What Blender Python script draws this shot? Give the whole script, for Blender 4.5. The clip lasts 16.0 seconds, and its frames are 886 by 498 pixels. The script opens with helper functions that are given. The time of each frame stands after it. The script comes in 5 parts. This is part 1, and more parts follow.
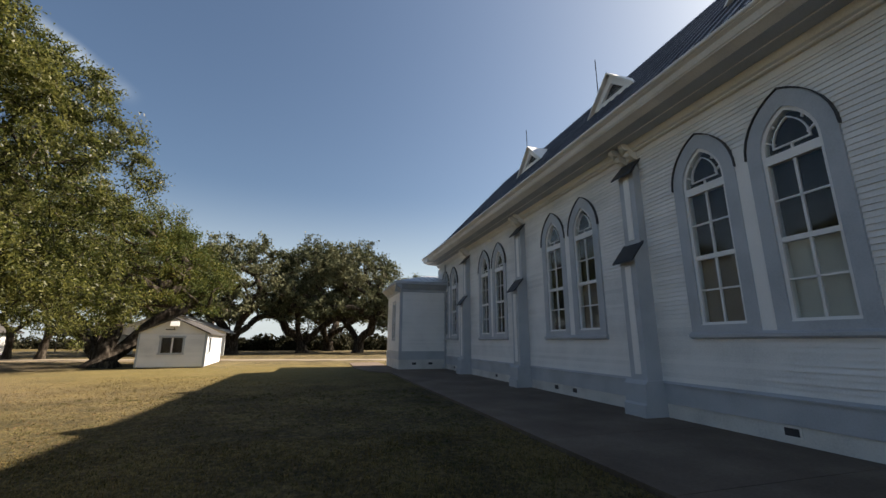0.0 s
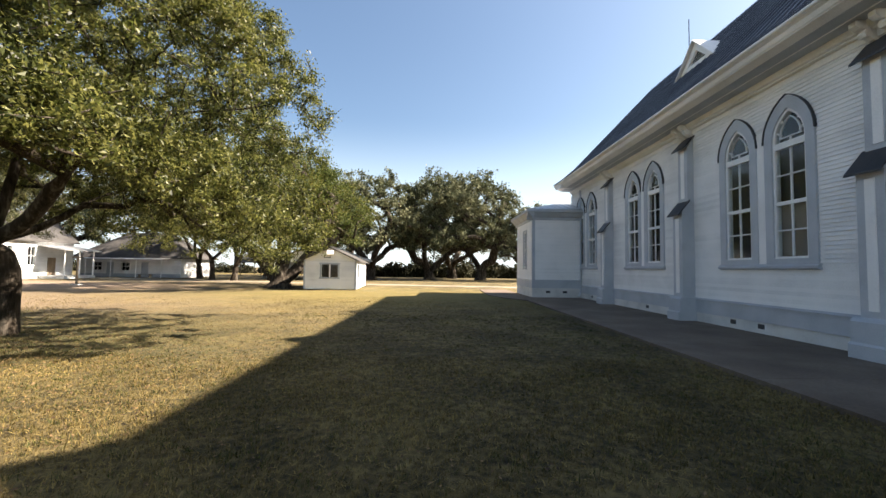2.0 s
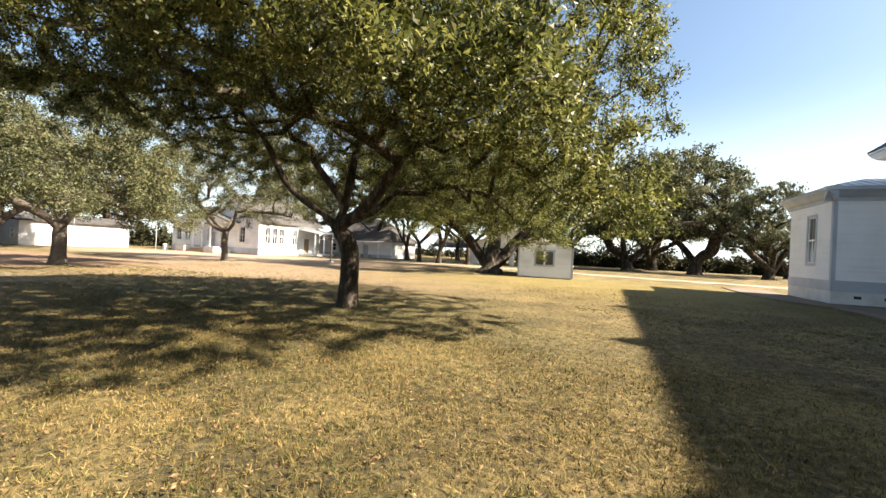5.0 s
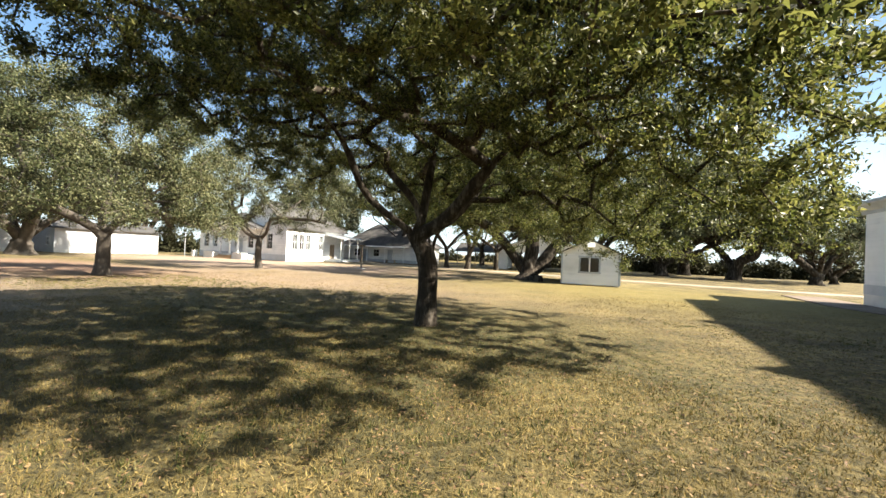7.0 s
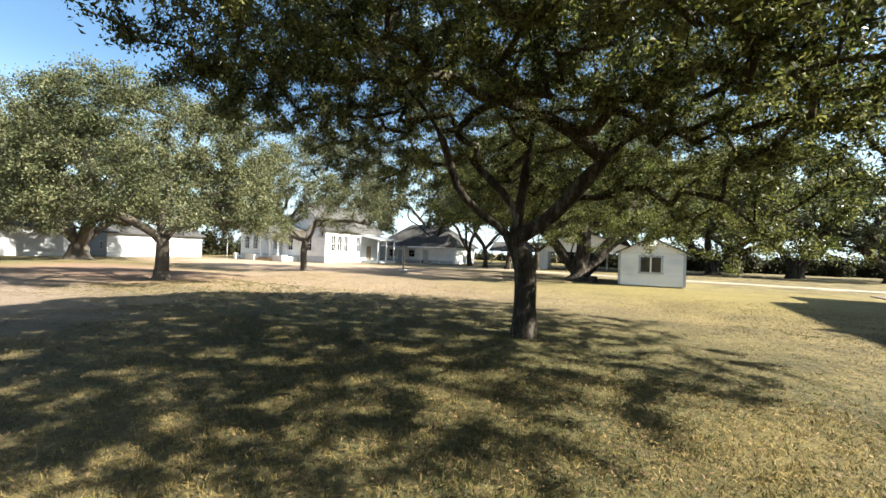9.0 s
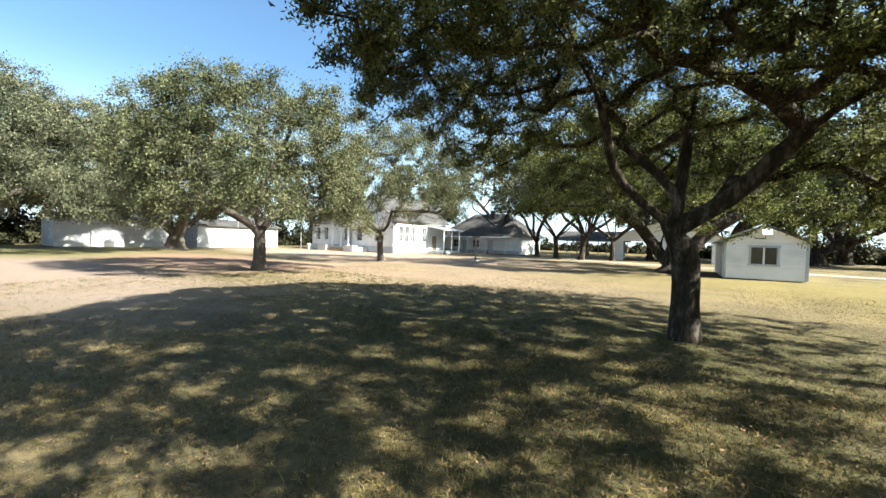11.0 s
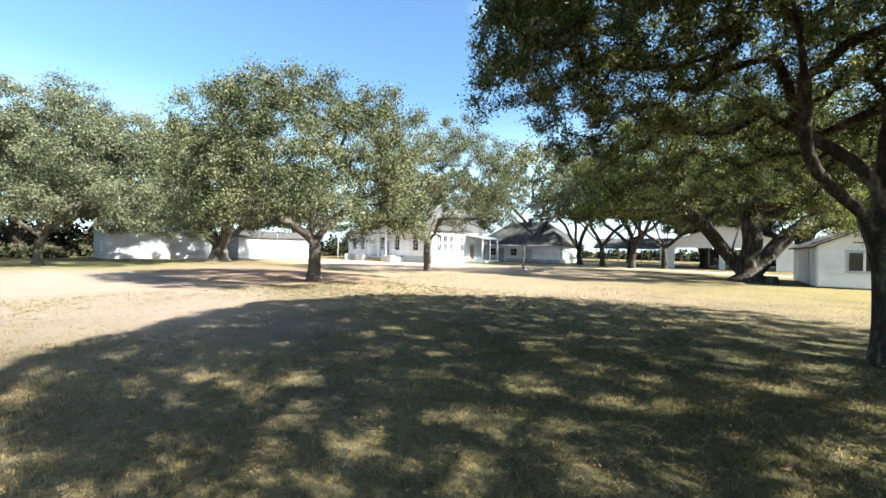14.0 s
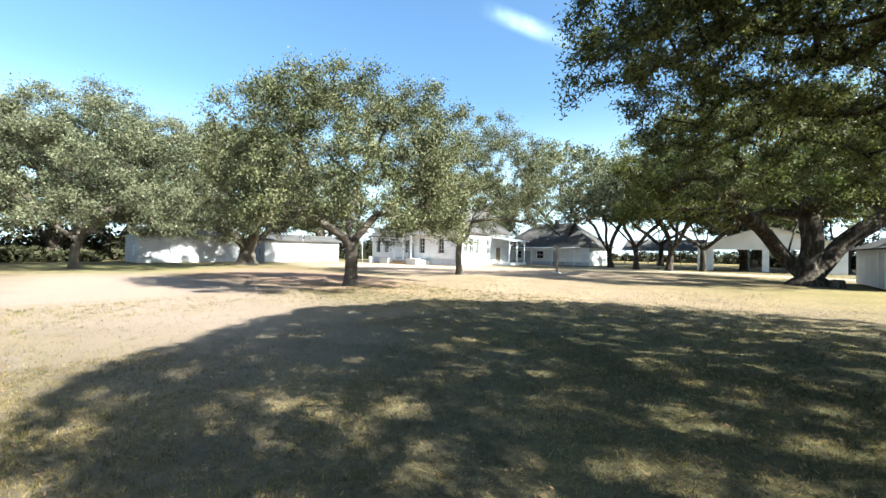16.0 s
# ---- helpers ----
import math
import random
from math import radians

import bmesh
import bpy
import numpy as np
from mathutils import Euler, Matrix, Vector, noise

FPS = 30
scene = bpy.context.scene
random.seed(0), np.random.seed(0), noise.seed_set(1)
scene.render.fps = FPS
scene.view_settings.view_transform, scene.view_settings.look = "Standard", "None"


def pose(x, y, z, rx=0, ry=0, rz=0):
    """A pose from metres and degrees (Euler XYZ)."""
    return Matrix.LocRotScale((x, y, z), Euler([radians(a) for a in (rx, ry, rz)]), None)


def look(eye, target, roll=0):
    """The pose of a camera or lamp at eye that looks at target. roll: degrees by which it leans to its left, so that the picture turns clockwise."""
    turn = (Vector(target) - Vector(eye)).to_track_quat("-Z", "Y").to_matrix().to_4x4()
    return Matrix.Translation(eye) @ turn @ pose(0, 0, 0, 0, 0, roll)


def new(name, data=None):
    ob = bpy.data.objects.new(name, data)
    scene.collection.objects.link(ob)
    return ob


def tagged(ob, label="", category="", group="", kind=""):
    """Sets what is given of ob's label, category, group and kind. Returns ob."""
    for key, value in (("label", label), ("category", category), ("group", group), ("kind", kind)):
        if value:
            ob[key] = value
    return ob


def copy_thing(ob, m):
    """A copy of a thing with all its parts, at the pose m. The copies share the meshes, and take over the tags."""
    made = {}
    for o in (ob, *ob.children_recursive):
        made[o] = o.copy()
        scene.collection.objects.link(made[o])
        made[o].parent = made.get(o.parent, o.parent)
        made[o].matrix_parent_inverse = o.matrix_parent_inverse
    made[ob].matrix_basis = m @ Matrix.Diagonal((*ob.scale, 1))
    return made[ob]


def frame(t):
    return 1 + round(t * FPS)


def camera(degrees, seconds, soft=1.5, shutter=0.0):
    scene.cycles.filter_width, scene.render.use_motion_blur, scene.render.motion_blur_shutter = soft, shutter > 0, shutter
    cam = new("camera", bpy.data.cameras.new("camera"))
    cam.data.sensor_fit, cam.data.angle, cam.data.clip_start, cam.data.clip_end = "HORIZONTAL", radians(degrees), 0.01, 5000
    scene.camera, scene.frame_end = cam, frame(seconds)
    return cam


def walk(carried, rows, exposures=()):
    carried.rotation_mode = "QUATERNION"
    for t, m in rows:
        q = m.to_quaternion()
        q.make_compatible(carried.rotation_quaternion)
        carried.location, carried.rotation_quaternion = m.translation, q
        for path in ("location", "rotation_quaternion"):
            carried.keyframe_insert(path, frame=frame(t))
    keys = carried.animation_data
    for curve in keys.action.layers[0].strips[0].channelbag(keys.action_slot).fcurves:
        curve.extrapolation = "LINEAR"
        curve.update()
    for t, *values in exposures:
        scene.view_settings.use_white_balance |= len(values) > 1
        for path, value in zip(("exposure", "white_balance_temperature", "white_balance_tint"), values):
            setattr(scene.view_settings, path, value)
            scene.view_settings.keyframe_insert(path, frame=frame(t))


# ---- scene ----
cam = camera(95.5, 16.0)
PATH = [
    (0, (-0.718, -0.285, 1.799), (-0.158, 1.582, 2.246), 0.1),
    (0.5, (-0.987, -0.094, 1.715), (-0.602, 1.849, 1.995), 0.4),
    (1, (-1.157, 0.154, 1.725), (-0.926, 2.129, 1.938), 0.6),
    (1.5, (-1.407, 0.283, 1.71), (-1.303, 2.273, 1.882), 1.1),
    (2, (-1.855, 0.319, 1.743), (-1.829, 2.316, 1.844), 0.8),
    (2.5, (-2.453, 0.563, 1.686), (-2.599, 2.555, 1.788), 1.3),
    (3, (-3.11, 0.612, 1.685), (-3.508, 2.571, 1.756), 1.9),
    (3.5, (-3.678, 0.673, 1.666), (-4.208, 2.601, 1.66), 2.3),
    (4, (-4.36, 0.793, 1.658), (-5.004, 2.686, 1.681), 2.5),
    (4.5, (-5.033, 0.862, 1.663), (-5.745, 2.731, 1.659), 2.6),
    (5, (-5.724, 0.902, 1.699), (-6.491, 2.749, 1.708), 2.7),
    (5.2, (-6.008, 0.904, 1.652), (-6.809, 2.736, 1.678), 2.9),
    (7.5, (-8.332, 1.073, 1.88), (-9.184, 2.883, 1.904), 2.1),
    (8, (-8.853, 1.01, 1.864), (-9.759, 2.793, 1.883), 2.1),
    (8.5, (-9.346, 1.089, 1.876), (-10.276, 2.859, 1.865), 2.0),
    (9, (-9.818, 1.158, 1.912), (-10.763, 2.92, 1.928), 1.8),
    (9.5, (-10.31, 1.089, 1.888), (-11.307, 2.822, 1.918), 1.9),
    (10, (-10.844, 0.977, 1.906), (-11.911, 2.669, 1.91), 1.8),
    (12.5, (-13.071, 0.769, 1.815), (-14.338, 2.316, 1.761), 1.4),
    (13, (-13.422, 0.787, 1.785), (-14.735, 2.296, 1.748), 1.3),
    (13.5, (-13.777, 0.854, 1.765), (-15.13, 2.326, 1.758), 1.4),
    (14, (-14.165, 0.695, 1.785), (-15.431, 2.243, 1.787), 1.0),
    (14.5, (-14.573, 0.723, 1.741), (-15.747, 2.342, 1.745), 0.5),
    (15, (-15.042, 0.78, 1.734), (-16.235, 2.385, 1.75), 0.5),
    (15.5, (-15.394, 0.635, 1.755), (-16.661, 2.182, 1.766), 0.6),
    (16, (-15.747, 0.627, 1.749), (-17.077, 2.121, 1.764), 0.8),
]
EXPOSURES = [(0, 1.3, 6950, 16), (0.5, 1.7, 6950, 16), (1, 1.9, 6950, 15), (1.5, 2.1, 6950, 15), (2.5, 2.28, 7100, 15), (4, 2.4, 7250, 15), (7.5, 2.27, 6500, 8), (10, 2.3, 6150, 5),
             (12.5, 2.56, 5900, 4), (14, 2.62, 5850, 4), (16, 2.62, 5800, 3)]
walk(cam, [(t, look(eye, target, roll)) for t, eye, target, roll in PATH], EXPOSURES)


# ---- light ----
SUN = Vector((1.236, 0.12, 1.0)).normalized()
world = bpy.data.worlds.new("sky")
scene.world = world
world.use_nodes = True
wn, wl = world.node_tree.nodes, world.node_tree.links
wn.clear()
sky = wn.new("ShaderNodeTexSky")
sky.sky_type = "NISHITA"
sky.sun_disc = False
sky.sun_elevation = math.asin(SUN.z)
sky.sun_rotation = math.atan2(SUN.x, SUN.y)
sky.air_density, sky.dust_density, sky.ozone_density = 1.0, 2.2, 1.4
bg = wn.new("ShaderNodeBackground")
bg.inputs["Strength"].default_value = 0.05
out = wn.new("ShaderNodeOutputWorld")


def wisp(prev, heading, height, along, wide, tilt, amount):
    """A thin streak of cirrus in the sky, at a heading and a height in degrees."""
    h, e, t = radians(heading), radians(height), radians(tilt)
    d = Vector((-math.sin(h) * math.cos(e), math.cos(h) * math.cos(e), math.sin(e)))
    r = d.cross(Vector((0, 0, 1))).normalized()
    u = r.cross(d)
    a, b = r * math.cos(t) + u * math.sin(t), u * math.cos(t) - r * math.sin(t)
    co = wn.new("ShaderNodeTexCoord")
    nz = wn.new("ShaderNodeTexNoise")
    nz.inputs["Scale"].default_value, nz.inputs["Detail"].default_value = 14.0, 6
    wl.new(co.outputs["Generated"], nz.inputs["Vector"])
    total = None
    for axis, size in ((a, along), (b, wide), (d, None)):
        dot = wn.new("ShaderNodeVectorMath")
        dot.operation = "DOT_PRODUCT"
        wl.new(co.outputs["Generated"], dot.inputs[0])
        dot.inputs[1].default_value = axis
        m = wn.new("ShaderNodeMath")
        if size is None:
            m.operation = "GREATER_THAN"
            m.inputs[1].default_value = 0.7
            wl.new(dot.outputs["Value"], m.inputs[0])
            val = m.outputs[0]
        else:
            m.operation = "ABSOLUTE"
            wl.new(dot.outputs["Value"], m.inputs[0])
            mr = wn.new("ShaderNodeMapRange")
            mr.interpolation_type = "SMOOTHSTEP"
            mr.inputs["From Min"].default_value, mr.inputs["From Max"].default_value = size, 0.0
            wl.new(m.outputs[0], mr.inputs["Value"])
            val = mr.outputs[0]
        if total is None:
            total = val
        else:
            mm = wn.new("ShaderNodeMath")
            mm.operation = "MULTIPLY"
            wl.new(total, mm.inputs[0])
            wl.new(val, mm.inputs[1])
            total = mm.outputs[0]
    fine = wn.new("ShaderNodeMapRange")
    fine.inputs["From Min"].default_value, fine.inputs["From Max"].default_value, fine.inputs["To Max"].default_value = 0.3, 0.75, amount
    wl.new(nz.outputs["Fac"], fine.inputs["Value"])
    mm = wn.new("ShaderNodeMath")
    mm.operation = "MULTIPLY"
    wl.new(total, mm.inputs[0])
    wl.new(fine.outputs[0], mm.inputs[1])
    mix = wn.new("ShaderNodeMix")
    mix.data_type = "RGBA"
    mix.inputs[7].default_value = (9.0, 9.2, 9.6, 1)
    wl.new(mm.outputs[0], mix.inputs[0])
    wl.new(prev, mix.inputs[6])
    return mix.outputs[2]


def haze(prev):
    """Pale haze that whitens the sky towards the horizon, all round."""
    co, sep = wn.new("ShaderNodeTexCoord"), wn.new("ShaderNodeSeparateXYZ")
    wl.new(co.outputs["Generated"], sep.inputs[0])
    mr = wn.new("ShaderNodeMapRange")
    mr.interpolation_type = "SMOOTHSTEP"
    mr.inputs["From Min"].default_value, mr.inputs["From Max"].default_value = 0.36, 0.0
    mr.inputs["To Max"].default_value = 0.65
    wl.new(sep.outputs["Z"], mr.inputs["Value"])
    mix = wn.new("ShaderNodeMix")
    mix.data_type = "RGBA"
    mix.inputs[7].default_value = (8.0, 8.2, 8.4, 1)
    wl.new(mr.outputs[0], mix.inputs[0])
    wl.new(prev, mix.inputs[6])
    return mix.outputs[2]


heavens = wisp(haze(sky.outputs[0]), 30.0, 29.0, 0.12, 0.024, -24, 0.7)
clear = wn.new("ShaderNodeMix")
clear.data_type, clear.blend_type = "RGBA", "MULTIPLY"
clear.inputs[0].default_value = 1.0
clear.inputs[7].default_value = (0.865, 1.0, 1.03, 1)
wl.new(heavens, clear.inputs[6])
wl.new(clear.outputs[2], bg.inputs["Color"])
wl.new(bg.outputs[0], out.inputs["Surface"])
sun_data = bpy.data.lights.new("sun", "SUN")
sun_data.energy, sun_data.angle, sun_data.color = 5.0, radians(0.55), (1.0, 0.92, 0.80)
sun = new("sun", sun_data)
sun.matrix_world = look(SUN * 60, (0, 0, 0))


# ---- materials ----
def material(name, colours, scale=3.0, fine=40.0, rough=0.7, bump=0.15, metal=0.0, spec=0.4, island=0.0, objvar=0.0, stretch=(1, 1, 1), trans=0.0):
    """Two scales of noise through a colour ramp, fine relief, and a change from piece to piece."""
    m = bpy.data.materials.new(name)
    m.use_nodes = True
    n, l = m.node_tree.nodes, m.node_tree.links
    b = n["Principled BSDF"]
    geo = n.new("ShaderNodeNewGeometry")
    mp = n.new("ShaderNodeMapping")
    mp.inputs["Scale"].default_value = stretch
    l.new(geo.outputs["Position"], mp.inputs["Vector"])
    big, small = n.new("ShaderNodeTexNoise"), n.new("ShaderNodeTexNoise")
    for t, s, d in ((big, scale, 4), (small, fine, 3)):
        t.inputs["Scale"].default_value, t.inputs["Detail"].default_value = s, d
        l.new(mp.outputs[0], t.inputs["Vector"])
    add = n.new("ShaderNodeMath")
    add.operation = "MULTIPLY_ADD"
    l.new(small.outputs["Fac"], add.inputs[0])
    add.inputs[1].default_value = 0.5
    l.new(big.outputs["Fac"], add.inputs[2])
    value = add.outputs[0]
    for amount, src in ((island, geo.outputs["Random Per Island"]), (objvar, None)):
        if amount:
            if src is None:
                src = n.new("ShaderNodeObjectInfo").outputs["Random"]
            a2 = n.new("ShaderNodeMath")
            a2.operation = "MULTIPLY_ADD"
            a2.inputs[1].default_value = amount
            l.new(src, a2.inputs[0])
            l.new(value, a2.inputs[2])
            a3 = n.new("ShaderNodeMath")
            a3.operation = "SUBTRACT"
            a3.inputs[1].default_value = amount / 2
            l.new(a2.outputs[0], a3.inputs[0])
            value = a3.outputs[0]
    ramp = n.new("ShaderNodeValToRGB")
    e = ramp.color_ramp.elements
    while len(e) < len(colours):
        e.new(0.5)
    for i, c in enumerate(colours):
        e[i].position = 0.45 + 0.6 * i / max(1, len(colours) - 1)
        e[i].color = (*c, 1)
    l.new(value, ramp.inputs[0])
    l.new(ramp.outputs[0], b.inputs["Base Color"])
    b.inputs["Roughness"].default_value, b.inputs["Metallic"].default_value = rough, metal
    b.inputs["Specular IOR Level"].default_value = spec
    if bump:
        bp = n.new("ShaderNodeBump")
        bp.inputs["Strength"].default_value, bp.inputs["Distance"].default_value = bump, 0.02
        l.new(small.outputs["Fac"], bp.inputs["Height"])
        l.new(bp.outputs[0], b.inputs["Normal"])
    if trans:
        tr = n.new("ShaderNodeBsdfTranslucent")
        mix = n.new("ShaderNodeMixShader")
        mix.inputs[0].default_value = trans
        l.new(ramp.outputs[0], tr.inputs["Color"])
        l.new(b.outputs[0], mix.inputs[1])
        l.new(tr.outputs[0], mix.inputs[2])
        l.new(mix.outputs[0], n["Material Output"].inputs["Surface"])
    return m


M = {}
M["white"] = material("white_paint", [(0.61, 0.62, 0.62), (0.75, 0.755, 0.75), (0.80, 0.80, 0.795)], 0.9, 30, 0.55, 0.08, objvar=0.25, island=0.2)
M["trim"] = material("grey_blue_paint", [(0.32, 0.35, 0.39), (0.40, 0.435, 0.475), (0.45, 0.485, 0.525)], 1.2, 35, 0.5, 0.08)
M["dark"] = material("dark_metal_cap", [(0.02, 0.022, 0.026), (0.045, 0.048, 0.055)], 2, 30, 0.5, 0.1)
M["concrete"] = material("concrete", [(0.092, 0.066, 0.046), (0.140, 0.104, 0.076), (0.195, 0.150, 0.114)], 0.7, 25, 0.9, 0.3)
M["footing"] = material("painted_footing", [(0.42, 0.43, 0.42), (0.58, 0.58, 0.56), (0.64, 0.64, 0.62)], 1.3, 25, 0.85, 0.3)
M["roof"] = material("church_metal_roof", [(0.055, 0.06, 0.075), (0.09, 0.10, 0.12), (0.13, 0.14, 0.16)], 0.6, 12, 0.38, 0.05, metal=0.35)
M["shingle"] = material("asphalt_shingle", [(0.028, 0.027, 0.027), (0.055, 0.052, 0.05), (0.085, 0.08, 0.075)], 0.8, 14, 0.95, 0.4)
M["tin"] = material("galvanised_tin", [(0.30, 0.31, 0.32), (0.45, 0.46, 0.47), (0.56, 0.57, 0.58)], 0.8, 12, 0.4, 0.05, metal=0.6)
M["bark"] = material("live_oak_bark", [(0.009, 0.007, 0.005), (0.034, 0.027, 0.020), (0.125, 0.108, 0.086)], 5.0, 22, 0.95, 1.0, spec=0.15, stretch=(1, 1, 0.3))
M["bark_far"] = material("pale_oak_bark", [(0.030, 0.026, 0.021), (0.066, 0.054, 0.042), (0.102, 0.087, 0.072)], 2.0, 18, 0.95, 0.6, stretch=(1, 1, 0.35))
M["leaf"] = material("live_oak_leaf", [(0.022, 0.030, 0.007), (0.080, 0.094, 0.021), (0.190, 0.188, 0.054)], 0.35, 3.0, 0.45, 0, spec=0.35, island=0.75, trans=0.5)
M["leaf_pale"] = material("pale_oak_leaf", [(0.028, 0.036, 0.013), (0.068, 0.077, 0.031), (0.135, 0.132, 0.064)], 0.3, 2.5, 0.55, 0, spec=0.22, island=0.7, trans=0.2)
M["leaf_gold"] = material("turning_oak_leaf", [(0.026, 0.042, 0.009), (0.066, 0.084, 0.018), (0.150, 0.138, 0.030)], 0.25, 2.5, 0.6, 0, spec=0.18, island=0.45, trans=0.35)
# dark leaf, lightened and greyed so its colour holds the distance haze
M["leaf_dark_hazed"] = material("hazed_dark_oak_leaf", [(0.034, 0.042, 0.022), (0.088, 0.098, 0.050), (0.175, 0.174, 0.098)], 0.15, 1.5, 0.65, 0, spec=0.12, island=0.45, trans=0.2)
# distance haze is mixed into the leaf colour of the far western oaks
M["leaf_hazed"] = material("hazed_oak_leaf", [(0.036, 0.044, 0.023), (0.084, 0.093, 0.050), (0.155, 0.153, 0.092)], 0.3, 2.5, 0.6, 0, spec=0.2, island=0.7, trans=0.25)
M["brush"] = material("dark_brush", [(0.012, 0.014, 0.006), (0.030, 0.031, 0.015), (0.055, 0.052, 0.030)], 0.15, 1.5, 0.8, 0, spec=0.1, island=0.45, trans=0.1)
M["blade"] = material("dry_grass_blade", [(0.048, 0.041, 0.011), (0.137, 0.101, 0.034), (0.268, 0.199, 0.076)], 0.5, 6.0, 0.8, 0, spec=0.2, island=0.5, trans=0.25)
M["tuft"] = material("green_grass_tuft", [(0.026, 0.036, 0.008), (0.070, 0.080, 0.020), (0.19, 0.165, 0.065)], 0.6, 6.0, 0.7, 0, spec=0.2, island=0.5, trans=0.25)
M["litter"] = material("fallen_leaf", [(0.042, 0.023, 0.011), (0.115, 0.064, 0.027), (0.200, 0.124, 0.058)], 0.6, 6.0, 0.75, 0, island=0.6)
# near-black: the dimness inside the nave is put into this colour
M["unlit_backing"] = material("unlit_nave_backing", [(0.020, 0.020, 0.022), (0.045, 0.043, 0.045)], 1.5, 25, 0.9, 0.05, stretch=(1, 4, 0.3))
M["dark_room"] = material("unlit_room", [(0.008, 0.008, 0.009), (0.016, 0.015, 0.015)], 1.0, 8, 0.95, 0, spec=0.1)
# white paint toned down: the outbuildings' wall shade is in its colour
M["white_shaded"] = material("shaded_white_paint", [(0.36, 0.36, 0.37), (0.47, 0.47, 0.475), (0.53, 0.53, 0.53)], 0.6, 18, 0.7, 0.1)
M["inside"] = material("dim_plaster", [(0.10, 0.09, 0.08), (0.16, 0.15, 0.13)], 0.5, 8, 0.9, 0.0)
M["shade_cloth"] = material("tan_roller_shade", [(0.32, 0.26, 0.215), (0.43, 0.355, 0.30)], 0.8, 30, 0.9, 0.1)
# roller shade painted near-white to carry light thrown back by the sunny lawn
M["shade_lit"] = material("lit_roller_shade", [(0.70, 0.66, 0.60), (0.80, 0.76, 0.70)], 0.8, 30, 0.9, 0.1)
M["gravel"] = material("pale_gravel", [(0.175, 0.143, 0.098), (0.250, 0.208, 0.150), (0.310, 0.266, 0.203)], 0.4, 16, 0.95, 0.4)
M["lamp_white"] = material("white_enamel", [(0.72, 0.72, 0.7), (0.85, 0.85, 0.83)], 2, 20, 0.35, 0.02)
M["wood"] = material("weathered_wood", [(0.10, 0.075, 0.05), (0.2, 0.15, 0.10), (0.28, 0.22, 0.16)], 2, 20, 0.85, 0.3, stretch=(1, 1, 0.2))
M["tan"] = material("tan_brick", [(0.30, 0.20, 0.11), (0.44, 0.31, 0.18)], 2, 20, 0.9, 0.3)


def glass():
    m = bpy.data.materials.new("window_glass")
    m.use_nodes = True
    b = m.node_tree.nodes["Principled BSDF"]
    b.inputs["Base Color"].default_value = (0.85, 0.9, 0.9, 1)
    b.inputs["Roughness"].default_value, b.inputs["IOR"].default_value = 0.03, 1.28
    b.inputs["Transmission Weight"].default_value = 1.0
    n, l = m.node_tree.nodes, m.node_tree.links
    t, bp = n.new("ShaderNodeTexNoise"), n.new("ShaderNodeBump")
    t.inputs["Scale"].default_value = 1.4
    bp.inputs["Strength"].default_value, bp.inputs["Distance"].default_value = 0.06, 0.03
    l.new(t.outputs["Fac"], bp.inputs["Height"])
    l.new(bp.outputs[0], b.inputs["Normal"])
    return m


M["glass"] = glass()


